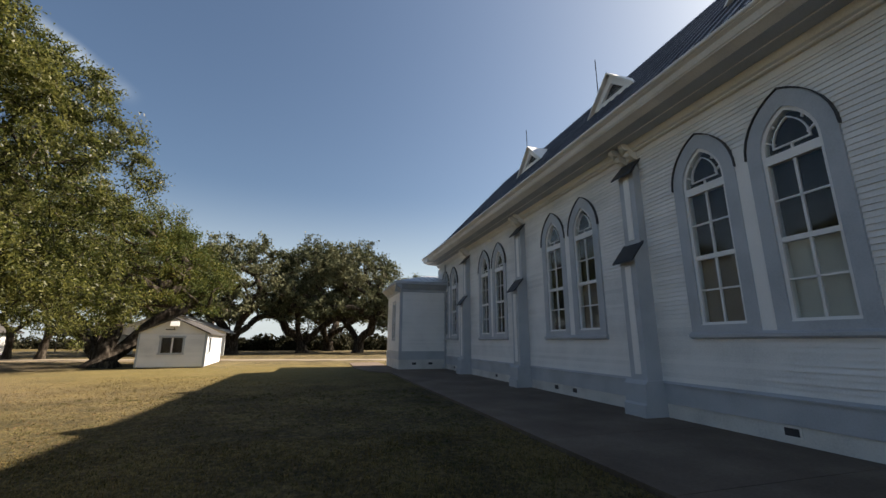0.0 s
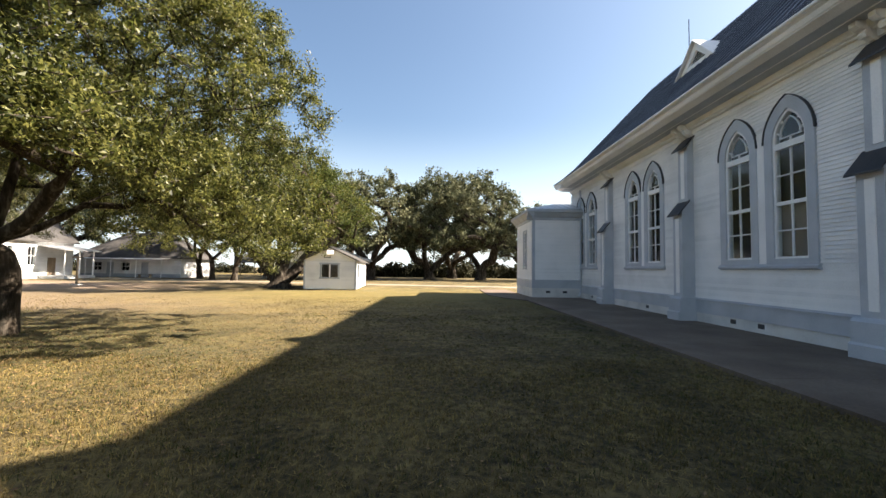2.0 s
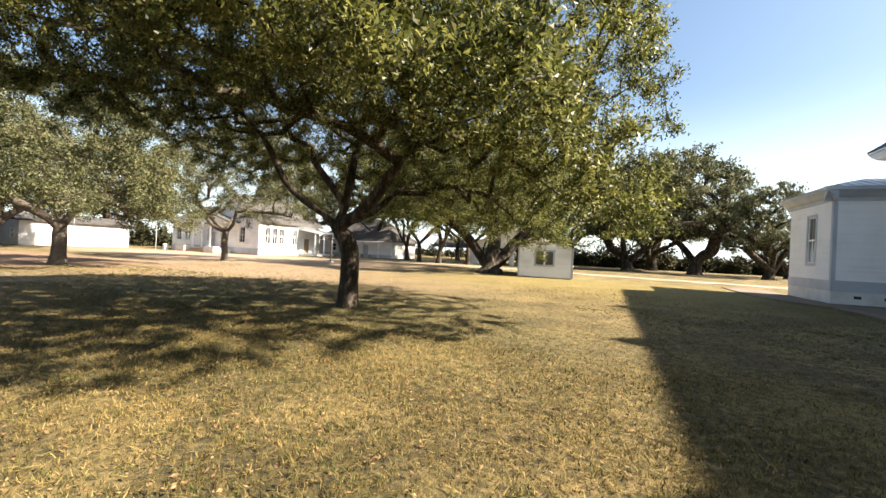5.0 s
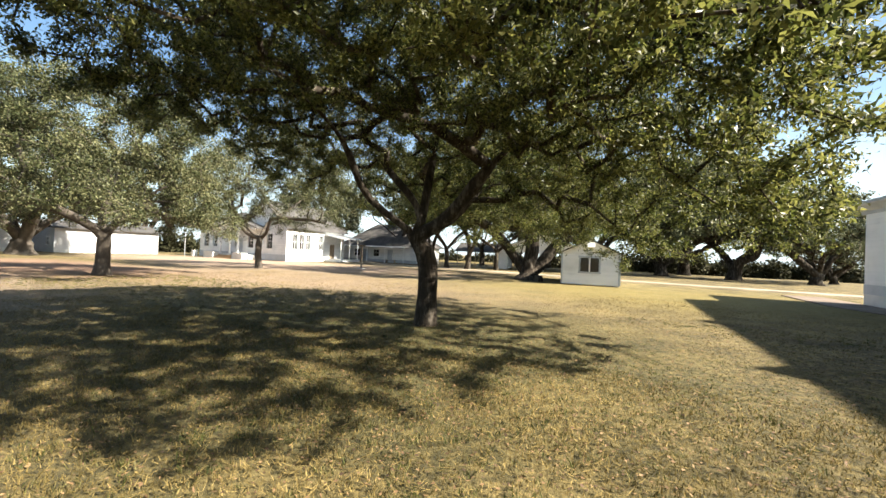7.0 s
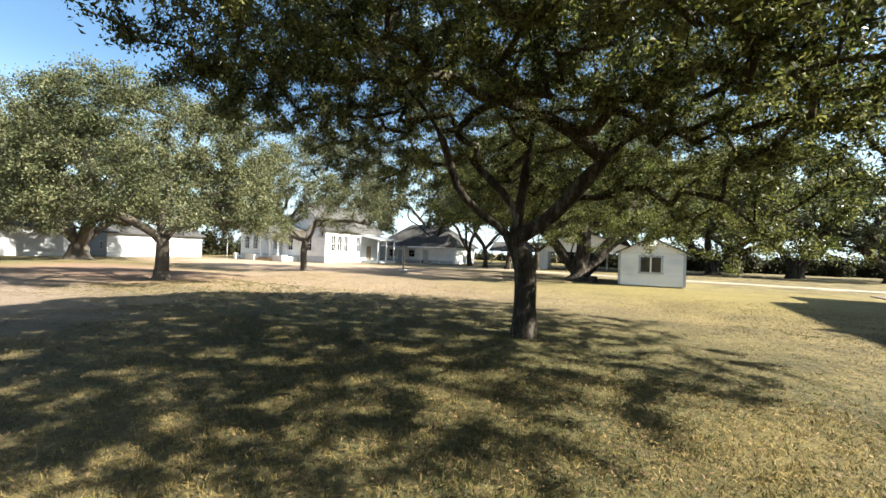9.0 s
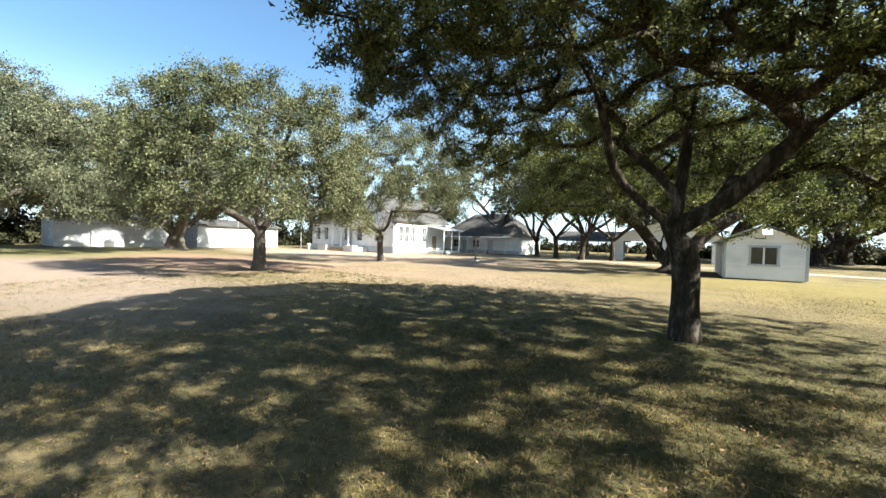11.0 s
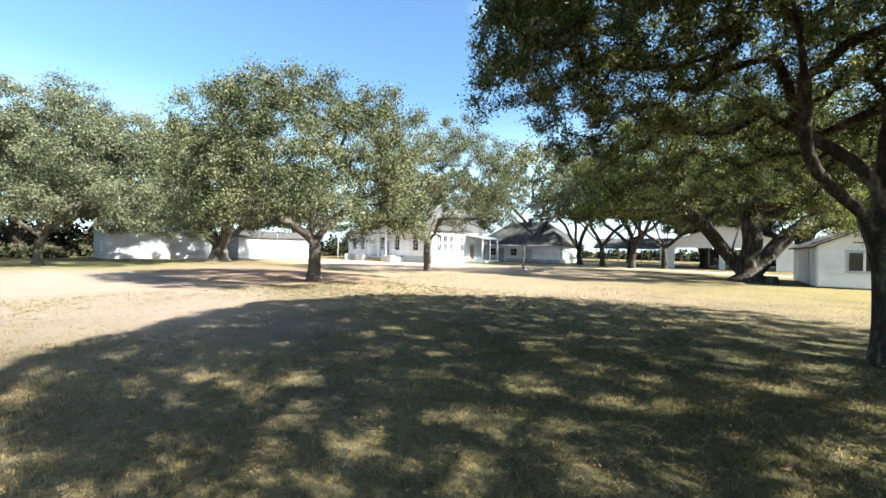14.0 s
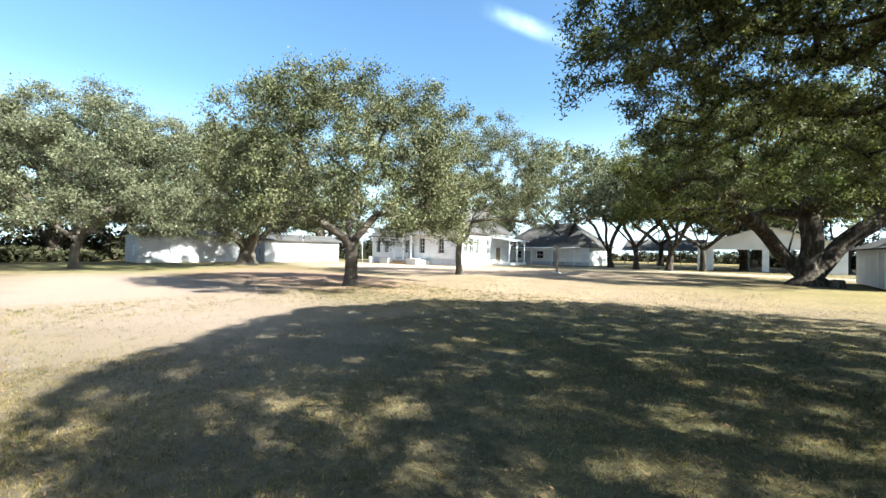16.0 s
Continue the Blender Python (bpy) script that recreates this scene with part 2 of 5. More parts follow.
def lawn_material():
    """Dry winter lawn: straw and green patches, brown leaf litter under the oaks, bare pale dirt to the west."""
    m = material("lawn", [(0.0215, 0.0165, 0.0055), (0.078, 0.059, 0.020), (0.168, 0.125, 0.047)], 0.5, 5.0, 0.95, 0)
    n, l = m.node_tree.nodes, m.node_tree.links
    b = n["Principled BSDF"]
    ramp = b.inputs["Base Color"].links[0].from_node
    old = ramp.inputs[0].links[0].from_socket
    pos = n.new("ShaderNodeNewGeometry").outputs["Position"]
    straw, crumb = n.new("ShaderNodeTexNoise"), n.new("ShaderNodeTexVoronoi")
    straw.inputs["Scale"].default_value, straw.inputs["Detail"].default_value, straw.inputs["Roughness"].default_value = 42.0, 5, 0.7
    straw.inputs["Distortion"].default_value = 1.5
    crumb.inputs["Scale"].default_value = 10.0
    for t in (straw, crumb):
        l.new(pos, t.inputs["Vector"])
    mixed = None
    for sock, k, off in ((straw.outputs["Fac"], 0.9, -0.45), (crumb.outputs["Distance"], 0.55, -0.25)):
        q = n.new("ShaderNodeMath")
        q.operation = "MULTIPLY_ADD"
        q.inputs[1].default_value, q.inputs[2].default_value = k, off
        l.new(sock, q.inputs[0])
        w = n.new("ShaderNodeMath")
        l.new(q.outputs[0], w.inputs[0])
        l.new(mixed if mixed else old, w.inputs[1])
        mixed = w.outputs[0]
    l.new(mixed, ramp.inputs[0])
    bp = n.new("ShaderNodeBump")
    bp.inputs["Strength"].default_value, bp.inputs["Distance"].default_value = 0.9, 0.03
    l.new(straw.outputs["Fac"], bp.inputs["Height"])
    l.new(bp.outputs[0], b.inputs["Normal"])
    base = ramp.outputs[0]
    geo = n.new("ShaderNodeNewGeometry")

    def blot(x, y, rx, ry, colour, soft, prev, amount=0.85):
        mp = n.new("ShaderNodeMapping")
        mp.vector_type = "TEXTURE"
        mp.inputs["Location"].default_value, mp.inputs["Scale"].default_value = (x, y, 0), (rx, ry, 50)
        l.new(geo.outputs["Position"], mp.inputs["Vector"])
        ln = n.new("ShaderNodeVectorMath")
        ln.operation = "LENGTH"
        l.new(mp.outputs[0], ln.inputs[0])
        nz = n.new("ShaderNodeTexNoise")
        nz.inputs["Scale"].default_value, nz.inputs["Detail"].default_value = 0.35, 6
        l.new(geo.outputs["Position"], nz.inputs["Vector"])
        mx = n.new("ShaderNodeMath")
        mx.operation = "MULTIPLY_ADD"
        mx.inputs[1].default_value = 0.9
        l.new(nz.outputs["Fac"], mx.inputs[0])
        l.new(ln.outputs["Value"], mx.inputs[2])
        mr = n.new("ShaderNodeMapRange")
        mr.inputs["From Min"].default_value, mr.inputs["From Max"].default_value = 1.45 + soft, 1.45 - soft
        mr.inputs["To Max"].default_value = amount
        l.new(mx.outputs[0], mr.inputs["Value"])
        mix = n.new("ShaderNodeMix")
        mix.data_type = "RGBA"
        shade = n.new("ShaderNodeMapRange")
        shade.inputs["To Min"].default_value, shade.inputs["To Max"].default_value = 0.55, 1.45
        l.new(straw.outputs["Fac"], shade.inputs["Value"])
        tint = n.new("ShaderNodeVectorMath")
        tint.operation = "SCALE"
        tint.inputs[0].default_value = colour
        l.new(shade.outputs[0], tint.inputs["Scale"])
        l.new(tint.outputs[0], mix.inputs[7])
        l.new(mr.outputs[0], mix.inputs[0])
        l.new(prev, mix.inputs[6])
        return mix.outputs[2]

    base = blot(-27, 22, 15, 13, (0.160, 0.125, 0.072), 0.7, base, 0.4)
    c = blot(-28, 18, 12, 6, (0.235, 0.168, 0.116), 0.7, base, 0.75)
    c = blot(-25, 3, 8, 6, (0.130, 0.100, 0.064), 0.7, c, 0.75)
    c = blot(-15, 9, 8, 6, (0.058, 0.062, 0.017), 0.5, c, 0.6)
    c = blot(-5, 27, 12, 8, (0.154, 0.119, 0.027), 0.6, c, 0.7)
    c = blot(-38, 4.5, 14, 5.5, (0.215, 0.160, 0.127), 0.4, c)
    c = blot(-44, 14, 12, 4.5, (0.21, 0.125, 0.085), 0.4, c, 0.8)
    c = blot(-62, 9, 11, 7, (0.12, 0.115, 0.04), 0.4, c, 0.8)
    c = blot(-46, 33, 22, 9, (0.285, 0.205, 0.15), 0.35, c)
    c = blot(-26, 46, 16, 4, (0.26, 0.20, 0.125), 0.4, c, 0.7)
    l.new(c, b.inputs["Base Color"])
    return m


M["lawn"] = lawn_material()


# ---- builders ----
def part(name, bm, mat, parent=None, label="", kind="", smooth=False):
    me = bpy.data.meshes.new(name)
    if not isinstance(bm, tuple):
        bmesh.ops.recalc_face_normals(bm, faces=bm.faces)
        bm.to_mesh(me)
        bm.free()
    else:
        me.from_pydata(*bm)
    if smooth:
        me.shade_smooth()
    me.materials.append(M[mat] if isinstance(mat, str) else mat)
    ob = new(name, me)
    ob.parent = parent
    return tagged(ob, label=label, kind=kind)


def thing(name, label, category, at=None, group="", kind=""):
    e = new(name)
    e.empty_display_size = 0.3
    if at is not None:
        e.matrix_basis = at
    return tagged(e, label, category, group, kind)


def B():
    return bmesh.new()


def box(bm, x0, x1, y0, y1, z0, z1):
    v = [bm.verts.new((x, y, z)) for z in (z0, z1) for x, y in ((x0, y0), (x1, y0), (x1, y1), (x0, y1))]
    for f in ((0, 1, 2, 3), (4, 5, 6, 7), (0, 1, 5, 4), (1, 2, 6, 5), (2, 3, 7, 6), (3, 0, 4, 7)):
        bm.faces.new([v[i] for i in f])
    return bm


def prism(bm, pts, axis, a0, a1):
    """A polygon drawn in the two other axes, in their order, pushed from a0 to a1 along an axis."""
    def at(p, a):
        return {"x": (a, *p), "y": (p[0], a, p[1]), "z": (*p, a)}[axis]
    lo, hi = [bm.verts.new(at(p, a0)) for p in pts], [bm.verts.new(at(p, a1)) for p in pts]
    bm.faces.new(lo)
    bm.faces.new(hi)
    for i in range(len(pts)):
        j = (i + 1) % len(pts)
        bm.faces.new((lo[i], lo[j], hi[j], hi[i]))
    return bm


def arch(c, half, z0, zs, rise, n=7):
    """A pointed opening: from the lower left, over the apex, to the lower right."""
    r = (half * half + rise * rise) / (2 * half)
    a1 = math.atan2(rise, r - half)
    left = [(c - half + r - r * math.cos(a1 * i / n), zs + r * math.sin(a1 * i / n)) for i in range(n + 1)]
    right = [(2 * c - y, z) for y, z in left[-2::-1]]
    return [(c - half, z0)] + left + right + [(c + half, z0)]


def ring(bm, outer, inner, x0, x1, closed=True):
    """A flat frame between two outlines in y and z, from x0 to x1."""
    n = len(outer)
    v = [[bm.verts.new((x, *p)) for p in pts] for pts in (outer, inner) for x in (x0, x1)]
    for i in range(n if closed else n - 1):
        j = (i + 1) % n
        for a, b in ((0, 1), (1, 3), (3, 2), (2, 0)):
            bm.faces.new((v[a][i], v[a][j], v[b][j], v[b][i]))
    if not closed:
        for i in (0, n - 1):
            bm.faces.new((v[0][i], v[1][i], v[3][i], v[2][i]))
    return bm


def tube(verts, faces, pts, radii, sides):
    """Adds a tapered tube along a line of points."""
    start = len(verts)
    up = Vector((0.31, 0.77, 0.55))
    for i, p in enumerate(pts):
        d = (pts[min(i + 1, len(pts) - 1)] - pts[max(i - 1, 0)]).normalized()
        u = d.cross(up).normalized()
        w = d.cross(u)
        for k in range(sides):
            a = 2 * math.pi * k / sides
            q = p + float(radii[i]) * (math.cos(a) * u + math.sin(a) * w)
            verts.append(tuple(q))
    for i in range(len(pts) - 1):
        for k in range(sides):
            a, b = start + i * sides + k, start + i * sides + (k + 1) % sides
            faces.append((a, b, b + sides, a + sides))


def pipe(pts, r, sides=8):
    v, f = [], []
    tube(v, f, [Vector(p) for p in pts], [r] * len(pts), sides)
    f.append(tuple(range(sides)))
    f.append(tuple(range(len(v) - sides, len(v))))
    return (v, [], f)


UNIT = {}


def unit_piece(kind):
    """Shared meshes for repeated pieces, one metre each way: a lap board and a pane."""
    if kind not in UNIT:
        bm = B()
        if kind == "board":
            prism(bm, [(0, 0), (-1.0, 0), (-0.25, 1.0), (0, 1.0)], "y", 0, 1)
        else:
            box(bm, -0.5, 0.5, 0, 1, 0, 1)
        bmesh.ops.recalc_face_normals(bm, faces=bm.faces)
        me = bpy.data.meshes.new(kind)
        bm.to_mesh(me)
        bm.free()
        UNIT[kind] = me
    return UNIT[kind]


def piece(name, kind, mat, parent, loc, scale, rz=0.0):
    key = (kind, mat)
    if key not in UNIT:
        me = unit_piece(kind).copy()
        me.materials.append(M[mat])
        UNIT[key] = me
    ob = new(name, UNIT[key])
    ob.parent = parent
    ob.location, ob.scale, ob.rotation_euler = loc, scale, (0, 0, rz)
    if mat == "glass":
        ob.visible_shadow = False
    return ob


# ---- ground, road and walk ----
def ground():
    """One sheet to the horizon, finer and gently uneven near the church lawn."""
    xs = np.concatenate([np.linspace(-1500, -110, 12), np.linspace(-100, 40, 141), np.linspace(50, 1500, 12)])
    ys = np.concatenate([np.linspace(-1500, -25, 10), np.linspace(-20, 100, 121), np.linspace(112, 1500, 12)])
    verts = []
    for y in ys:
        for x in xs:
            near = max(0.0, 1 - max(abs(x + 20) / 70, abs(y - 30) / 70))
            z = 0.05 * noise.noise((x * 0.11, y * 0.11, 1.0)) * min(1, near * 4) if near > 0 else 0.0
            if x > 2.2 and y < 40:
                z = min(z, 0.0) - 0.03
            verts.append((float(x), float(y), z - 0.02))
    w = len(xs)
    faces = [(j * w + i, j * w + i + 1, (j + 1) * w + i + 1, (j + 1) * w + i) for j in range(len(ys) - 1) for i in range(w - 1)]
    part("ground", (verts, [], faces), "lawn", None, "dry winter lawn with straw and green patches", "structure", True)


def ribbon(name, pts, half, mat, label, z=0.03):
    """A low strip of paving or gravel along a line, with broken edges."""
    rng = random.Random(name)
    verts, faces = [], []
    line = [Vector((*p, z)) for p in pts]
    fine = []
    for a, b in zip(line, line[1:]):
        k = max(2, int((b - a).length / 1.5))
        fine += [a.lerp(b, i / k) for i in range(k)]
    fine.append(line[-1])
    for i, p in enumerate(fine):
        d = (fine[min(i + 1, len(fine) - 1)] - fine[max(i - 1, 0)]).normalized()
        s = Vector((-d.y, d.x, 0))
        for k in (-1, 1):
            e = p + s * k * (half + rng.uniform(-0.18, 0.18))
            verts += [tuple(e), (e.x + s.x * k * 0.15, e.y + s.y * k * 0.15, -0.12)]
    for i in range(len(fine) - 1):
        a, b = i * 4, i * 4 + 4
        faces += [(a, a + 2, b + 2, b), (a + 1, a, b, b + 1), (a + 2, a + 3, b + 3, b + 2)]
    part(name, (verts, [], faces), mat, None, label, "structure")


ground()
ribbon("road", [(-140, 66), (-60, 56.5), (-28, 49), (-8, 43.5), (10, 40.5), (60, 37), (140, 36)], 1.2, "gravel", "pale gravel drive crossing the lawn", 0.035)
ribbon("field_strip", [(-160, 98), (-40, 97), (60, 95), (160, 96)], 6, "blade", "dry straw-coloured field beyond the oaks", 0.04)


def pavement():
    root = thing("pavement", "brownish concrete walk beside the church wall", "pavement", kind="structure")
    y = -14.0
    for i in range(14):
        y1 = y + 3.0
        bm = B()
        box(bm, 3.42, 7.5, y, y1 - 0.015, -0.15, 0.02)
        part("slab", bm, "concrete", root)
        y = y1
    bm = B()
    prism(bm, [(3.40, 24.2), (4.3, 28.0), (4.3, 36.5), (1.9, 36.0), (1.7, 28.4), (2.4, 25.6)], "z", -0.15, 0.015)
    part("slab", bm, "concrete", root)


pavement()

# ---- church ----
XW, BAYS, BUTTS = 7.55, (-1.3, 5.4, 11.75, 18.5, 25.55), (-4.9, 1.8, 8.45, 15.15, 21.95)
Y0, Y1 = -9.0, 28.35
church = thing("church", "white clapboard church with grey-blue trim and buttresses", "church", pose(XW, 0, 0))


HIP = 0.01


def profile():
    """The roof's section from the eave to the ridge: a short flare, then a steep slope."""
    # the far end is a gable
    return [(-1.38, 7.62), (-0.75, 8.06), (0.1, 8.80), (5.6, 14.62)]


def church_roof():
    prof = profile()
    ridge = prof[-1][0]
    bm = B()
    rows = []
    for x, z in prof:
        d = x - prof[0][0]
        far = 27.95 - d * HIP
        rows.append([bm.verts.new(p) for p in ((x, Y0 - 1, z), (x, far, z), (2 * ridge - x, far, z), (2 * ridge - x, Y0 - 1, z))])
    for a, b in zip(rows, rows[1:]):
        for i in range(3):
            bm.faces.new((a[i], a[i + 1], b[i + 1], b[i]))
    bm.faces.new([r[0] for r in rows] + [r[3] for r in rows[::-1]])
    bmesh.ops.remove_doubles(bm, verts=bm.verts, dist=0.001)
    roof = part("roof", bm, "roof", church, "dark standing-seam metal roof")
    y = Y0 - 0.8
    while y < 27.6:
        bm = B()
        for (xa, za), (xb, zb) in zip(prof, prof[1:]):
            da, db = xa - prof[0][0], xb - prof[0][0]
            stop = (27.95 - y) / HIP
            if stop <= da:
                break
            f = min(1.0, (stop - da) / (db - da))
            x2, z2 = xa + (xb - xa) * f, za + (zb - za) * f
            n = Vector((za - zb, 0, xb - xa)).normalized() * 0.05
            v = [bm.verts.new(p) for p in ((xa, y, za), (x2, y, z2), (x2 + n.x, y, z2 + n.z), (xa + n.x, y, za + n.z),
                                           (xa, y + 0.04, za), (x2, y + 0.04, z2), (x2 + n.x, y + 0.04, z2 + n.z), (xa + n.x, y + 0.04, za + n.z))]
            for q in ((0, 1, 2, 3), (4, 5, 6, 7), (3, 2, 6, 7), (0, 3, 7, 4), (1, 2, 6, 5)):
                bm.faces.new([v[i] for i in q])
        part("seam", bm, "roof", roof)
        y += 0.46
    v, f = [], []
    tube(v, f, [Vector((x, 27.95 - (x + 1.38) * HIP, z + 0.02)) for x, z in prof], [0.07] * len(prof), 6)
    part("verge_cap", (v, [], f), "roof", roof)
    bm = B()
    prism(bm, [(ridge - 0.16, 14.52), (ridge, 14.72), (ridge + 0.16, 14.52)], "y", Y0 - 1, 27.9)
    part("ridge_cap", bm, "roof", roof)
    # moulded box eave
    ev = [(-1.36, 7.61), (-1.36, 7.52), (-1.28, 7.48), (-1.22, 7.38), (-1.10, 7.32), (-0.98, 7.26), (-0.30, 7.22), (-0.24, 7.08), (-0.06, 7.02), (-0.05, 6.86), (0.0, 6.86), (0.0, 7.61)]
    bm = B()
    prism(bm, ev, "y", Y0 - 1, 27.93)
    part("eave", bm, "white", church, "white moulded box eave")
    # thin panel under the white eave; its grey holds the shade there
    bm = B()
    prism(bm, [(-0.96, 7.252), (-0.31, 7.214), (-0.31, 7.204), (-0.96, 7.242)], "y", Y0 - 1, 27.8)
    part("soffit", bm, "trim", church, "grey-blue soffit panel with eave shade in its colour")
    for x, z, r in ((-1.375, 7.585, 0.05), (-1.17, 7.36, 0.022), (-0.62, 7.225, 0.02), (-0.14, 7.04, 0.03)):
        v, f = [], []
        tube(v, f, [Vector((x, Y0 - 1, z)), Vector((x, 27.9, z))], [r, r], 8)
        part("moulding", (v, [], f), "white", church)
    bm = B()
    prism(bm, [(27.93, 7.61), (27.93, 7.52), (27.8, 7.42), (27.5, 7.26), (26.6, 7.22), (26.6, 7.61)], "x", -1.36, 12.56)
    part("eave", bm, "white", church)


def dormer(y, xd=2.65):
    """A small gabled vent on the slope."""
    z = 8.80 + (xd - 0.1) * 1.046
    h, w, back = 1.12, 1.28, 1.3
    d = thing("roof_vent", "", "")
    d.parent = church
    bm = B()
    ring(bm, [(y - w, z - 0.15), (y, z + h), (y + w, z - 0.15)], [(y - w * 0.52, z + 0.12), (y, z + h * 0.62), (y + w * 0.52, z + 0.12)], xd - 0.12, xd)
    part("vent_frame", bm, "white", d)
    bm = B()
    for s in (-1, 1):
        v = [bm.verts.new(p) for p in ((xd - 0.3, y, z + h + 0.06), (xd - 0.3, y + s * (w + 0.12), z - 0.2), (xd + 0.05, y + s * (w + 0.12), z - 0.2), (xd + back, y, z + h + 0.06),
                                       (xd - 0.3, y, z + h - 0.02), (xd - 0.3, y + s * (w + 0.12), z - 0.28))]
        bm.faces.new(v[:4])
        bm.faces.new((v[0], v[1], v[5], v[4]))
    part("vent_roof", bm, "white", d)
    bm = B()
    for i in range(6):
        zz = z + 0.1 + i * 0.11
        hw = max(0.05, (w * 0.56) * (1 - (zz - z) / (h * 0.66)))
        v = [bm.verts.new(p) for p in ((xd - 0.08, y - hw, zz), (xd - 0.08, y + hw, zz), (xd - 0.0, y + hw, zz + 0.09), (xd - 0.0, y - hw, zz + 0.09))]
        bm.faces.new(v)
    part("louvres", bm, "white", d)
    bm = B()
    v = [bm.verts.new(p) for p in ((xd + 0.02, y - w, z - 0.2), (xd + 0.02, y + w, z - 0.2), (xd + 0.02, y, z + h - 0.05))]
    bm.faces.new(v)
    part("vent_back", bm, "dark", d)
    part("lightning_rod", pipe([(xd + 0.7, y + 1.75, z + 0.5), (xd + 0.7, y + 1.75, z + 3.3)], 0.022, 5), "dark", d)


def buttress(y):
    b = thing("buttress", "", "")
    b.parent = church
    w = 0.28
    bm = B()
    prism(bm, [(-0.70, 0.0), (-0.70, 0.30), (-0.64, 0.34), (-0.64, 0.78), (-0.56, 0.86), (0.02, 0.86), (0.02, 0.0)], "y", y - w - 0.08, y + w + 0.08)
    part("plinth", bm, "trim", b)
    bm = B()
    prism(bm, [(-0.48, 0.86), (-0.48, 3.95), (-0.25, 4.30), (-0.25, 6.40), (-0.02, 6.74), (0.02, 6.74), (0.02, 0.86)], "y", y - w, y + w)
    part("shaft", bm, "trim", b)
    bm = B()
    box(bm, -0.50, -0.475, y - w + 0.18, y + w - 0.18, 1.0, 3.75)
    box(bm, -0.27, -0.245, y - w + 0.18, y + w - 0.18, 4.5, 6.3)
    part("panel", bm, "white", b)
    for x0, z0, x1, z1 in ((-0.66, 3.88, -0.22, 4.42), (-0.45, 6.34, 0.0, 6.84)):
        bm = B()
        prism(bm, [(x0, z0), (x1, z1), (x1, z1 - 0.07), (x0, z0 - 0.05)], "y", y - w - 0.09, y + w + 0.09)
        part("cap", bm, "dark", b, "dark metal weathering cap")
    for s in (-0.2, 0.2):
        pts = [(0.0, 6.80), (-0.12, 6.80), (-0.2, 6.86), (-0.28, 6.87), (-0.33, 6.95), (-0.29, 7.03), (-0.42, 7.02), (-0.52, 7.09), (-0.52, 7.18), (-0.46, 7.235), (0.0, 7.24)]
        bm = B()
        prism(bm, pts, "y", y + s - 0.075, y + s + 0.075)
        part("bracket", bm, "white", b, "white scrolled eave bracket")


def church_window(c, blinds):
    """One tall pointed window with its casing, hood, sashes and panes."""
    w = thing("window", "", "")
    w.parent = church
    bm = B()
    ring(bm, arch(c, 0.78, 1.98, 5.42, 1.16), arch(c, 0.52, 2.16, 5.40, 0.82), -0.075, 0.10)
    part("casing", bm, "trim", w)
    bm = B()
    outer, inner = arch(c, 0.812, 5.3, 5.42, 1.193)[1:-1], arch(c, 0.79, 5.3, 5.42, 1.17)[1:-1]
    ring(bm, outer, inner, -0.11, 0.02, closed=False)
    part("hood", bm, "dark", w, "dark pointed hood mould")
    bm = B()
    ring(bm, arch(c, 0.53, 2.14, 5.40, 0.83), arch(c, 0.455, 2.22, 5.40, 0.74), -0.03, 0.12)
    box(bm, -0.035, 0.09, c - 0.5, c + 0.5, 5.16, 5.34)
    box(bm, -0.015, 0.08, c - 0.5, c + 0.5, 3.62, 3.72)
    box(bm, -0.06, 0.1, c - 0.55, c + 0.55, 2.10, 2.18)
    box(bm, 0.0, 0.05, c - 0.022, c + 0.022, 2.2, 5.18)
    for z in (2.93, 4.44):
        box(bm, 0.0, 0.05, c - 0.46, c + 0.46, z - 0.018, z + 0.018)
    part("sash", bm, "white", w, "white painted sash")
    bm = B()
    ring(bm, arch(c, 0.33, 5.45, 5.46, 0.56), arch(c, 0.30, 5.48, 5.48, 0.51), 0.0, 0.05)
    for a in (25, 60, 120, 155):
        ca, sa = math.cos(radians(a)), math.sin(radians(a))
        k = 0.80 if a in (60, 120) else 0.62
        k0 = k - 0.26 if a in (60, 120) else 0.34
        p0, p1 = (c + ca * k0 * 0.9, 5.40 + sa * k0), (c + ca * k * 0.8, 5.40 + sa * k)
        n = (-sa * 0.016, ca * 0.016)
        prism(bm, [(p0[0] - n[0], p0[1] - n[1]), (p1[0] - n[0], p1[1] - n[1]), (p1[0] + n[0], p1[1] + n[1]), (p0[0] + n[0], p0[1] + n[1])], "x", 0.0, 0.05)
    box(bm, 0.0, 0.05, c - 0.016, c + 0.016, 5.34, 5.48)
    part("tracery", bm, "white", w, "white arched tracery bars")
    for i in range(2):
        for z0, z1 in ((2.2, 2.93), (2.93, 3.66), (3.68, 4.44), (4.44, 5.2)):
            piece("pane", "pane", "glass", w, (0.03, c - 0.46 + i * 0.46, z0), (0.006, 0.46, z1 - z0))
    bm = B()
    prism(bm, arch(c, 0.47, 5.30, 5.40, 0.76), "x", 0.027, 0.033)
    g = part("pane", bm, "glass", w)
    g.visible_shadow = False
    # dark sheet added behind the glass to stand for the unlit nave
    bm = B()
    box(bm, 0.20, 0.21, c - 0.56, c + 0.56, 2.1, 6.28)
    part("unlit_backing", bm, "unlit_backing", w)
    if blinds:
        bm = B()
        box(bm, 0.16, 0.17, c - 0.5, c + 0.5, 2.1, 3.7)
        part("roller_shade", bm, blinds, w, "drawn roller shade with sunny lawn's glow in its colour" if blinds == "shade_lit" else "drawn tan roller shade")


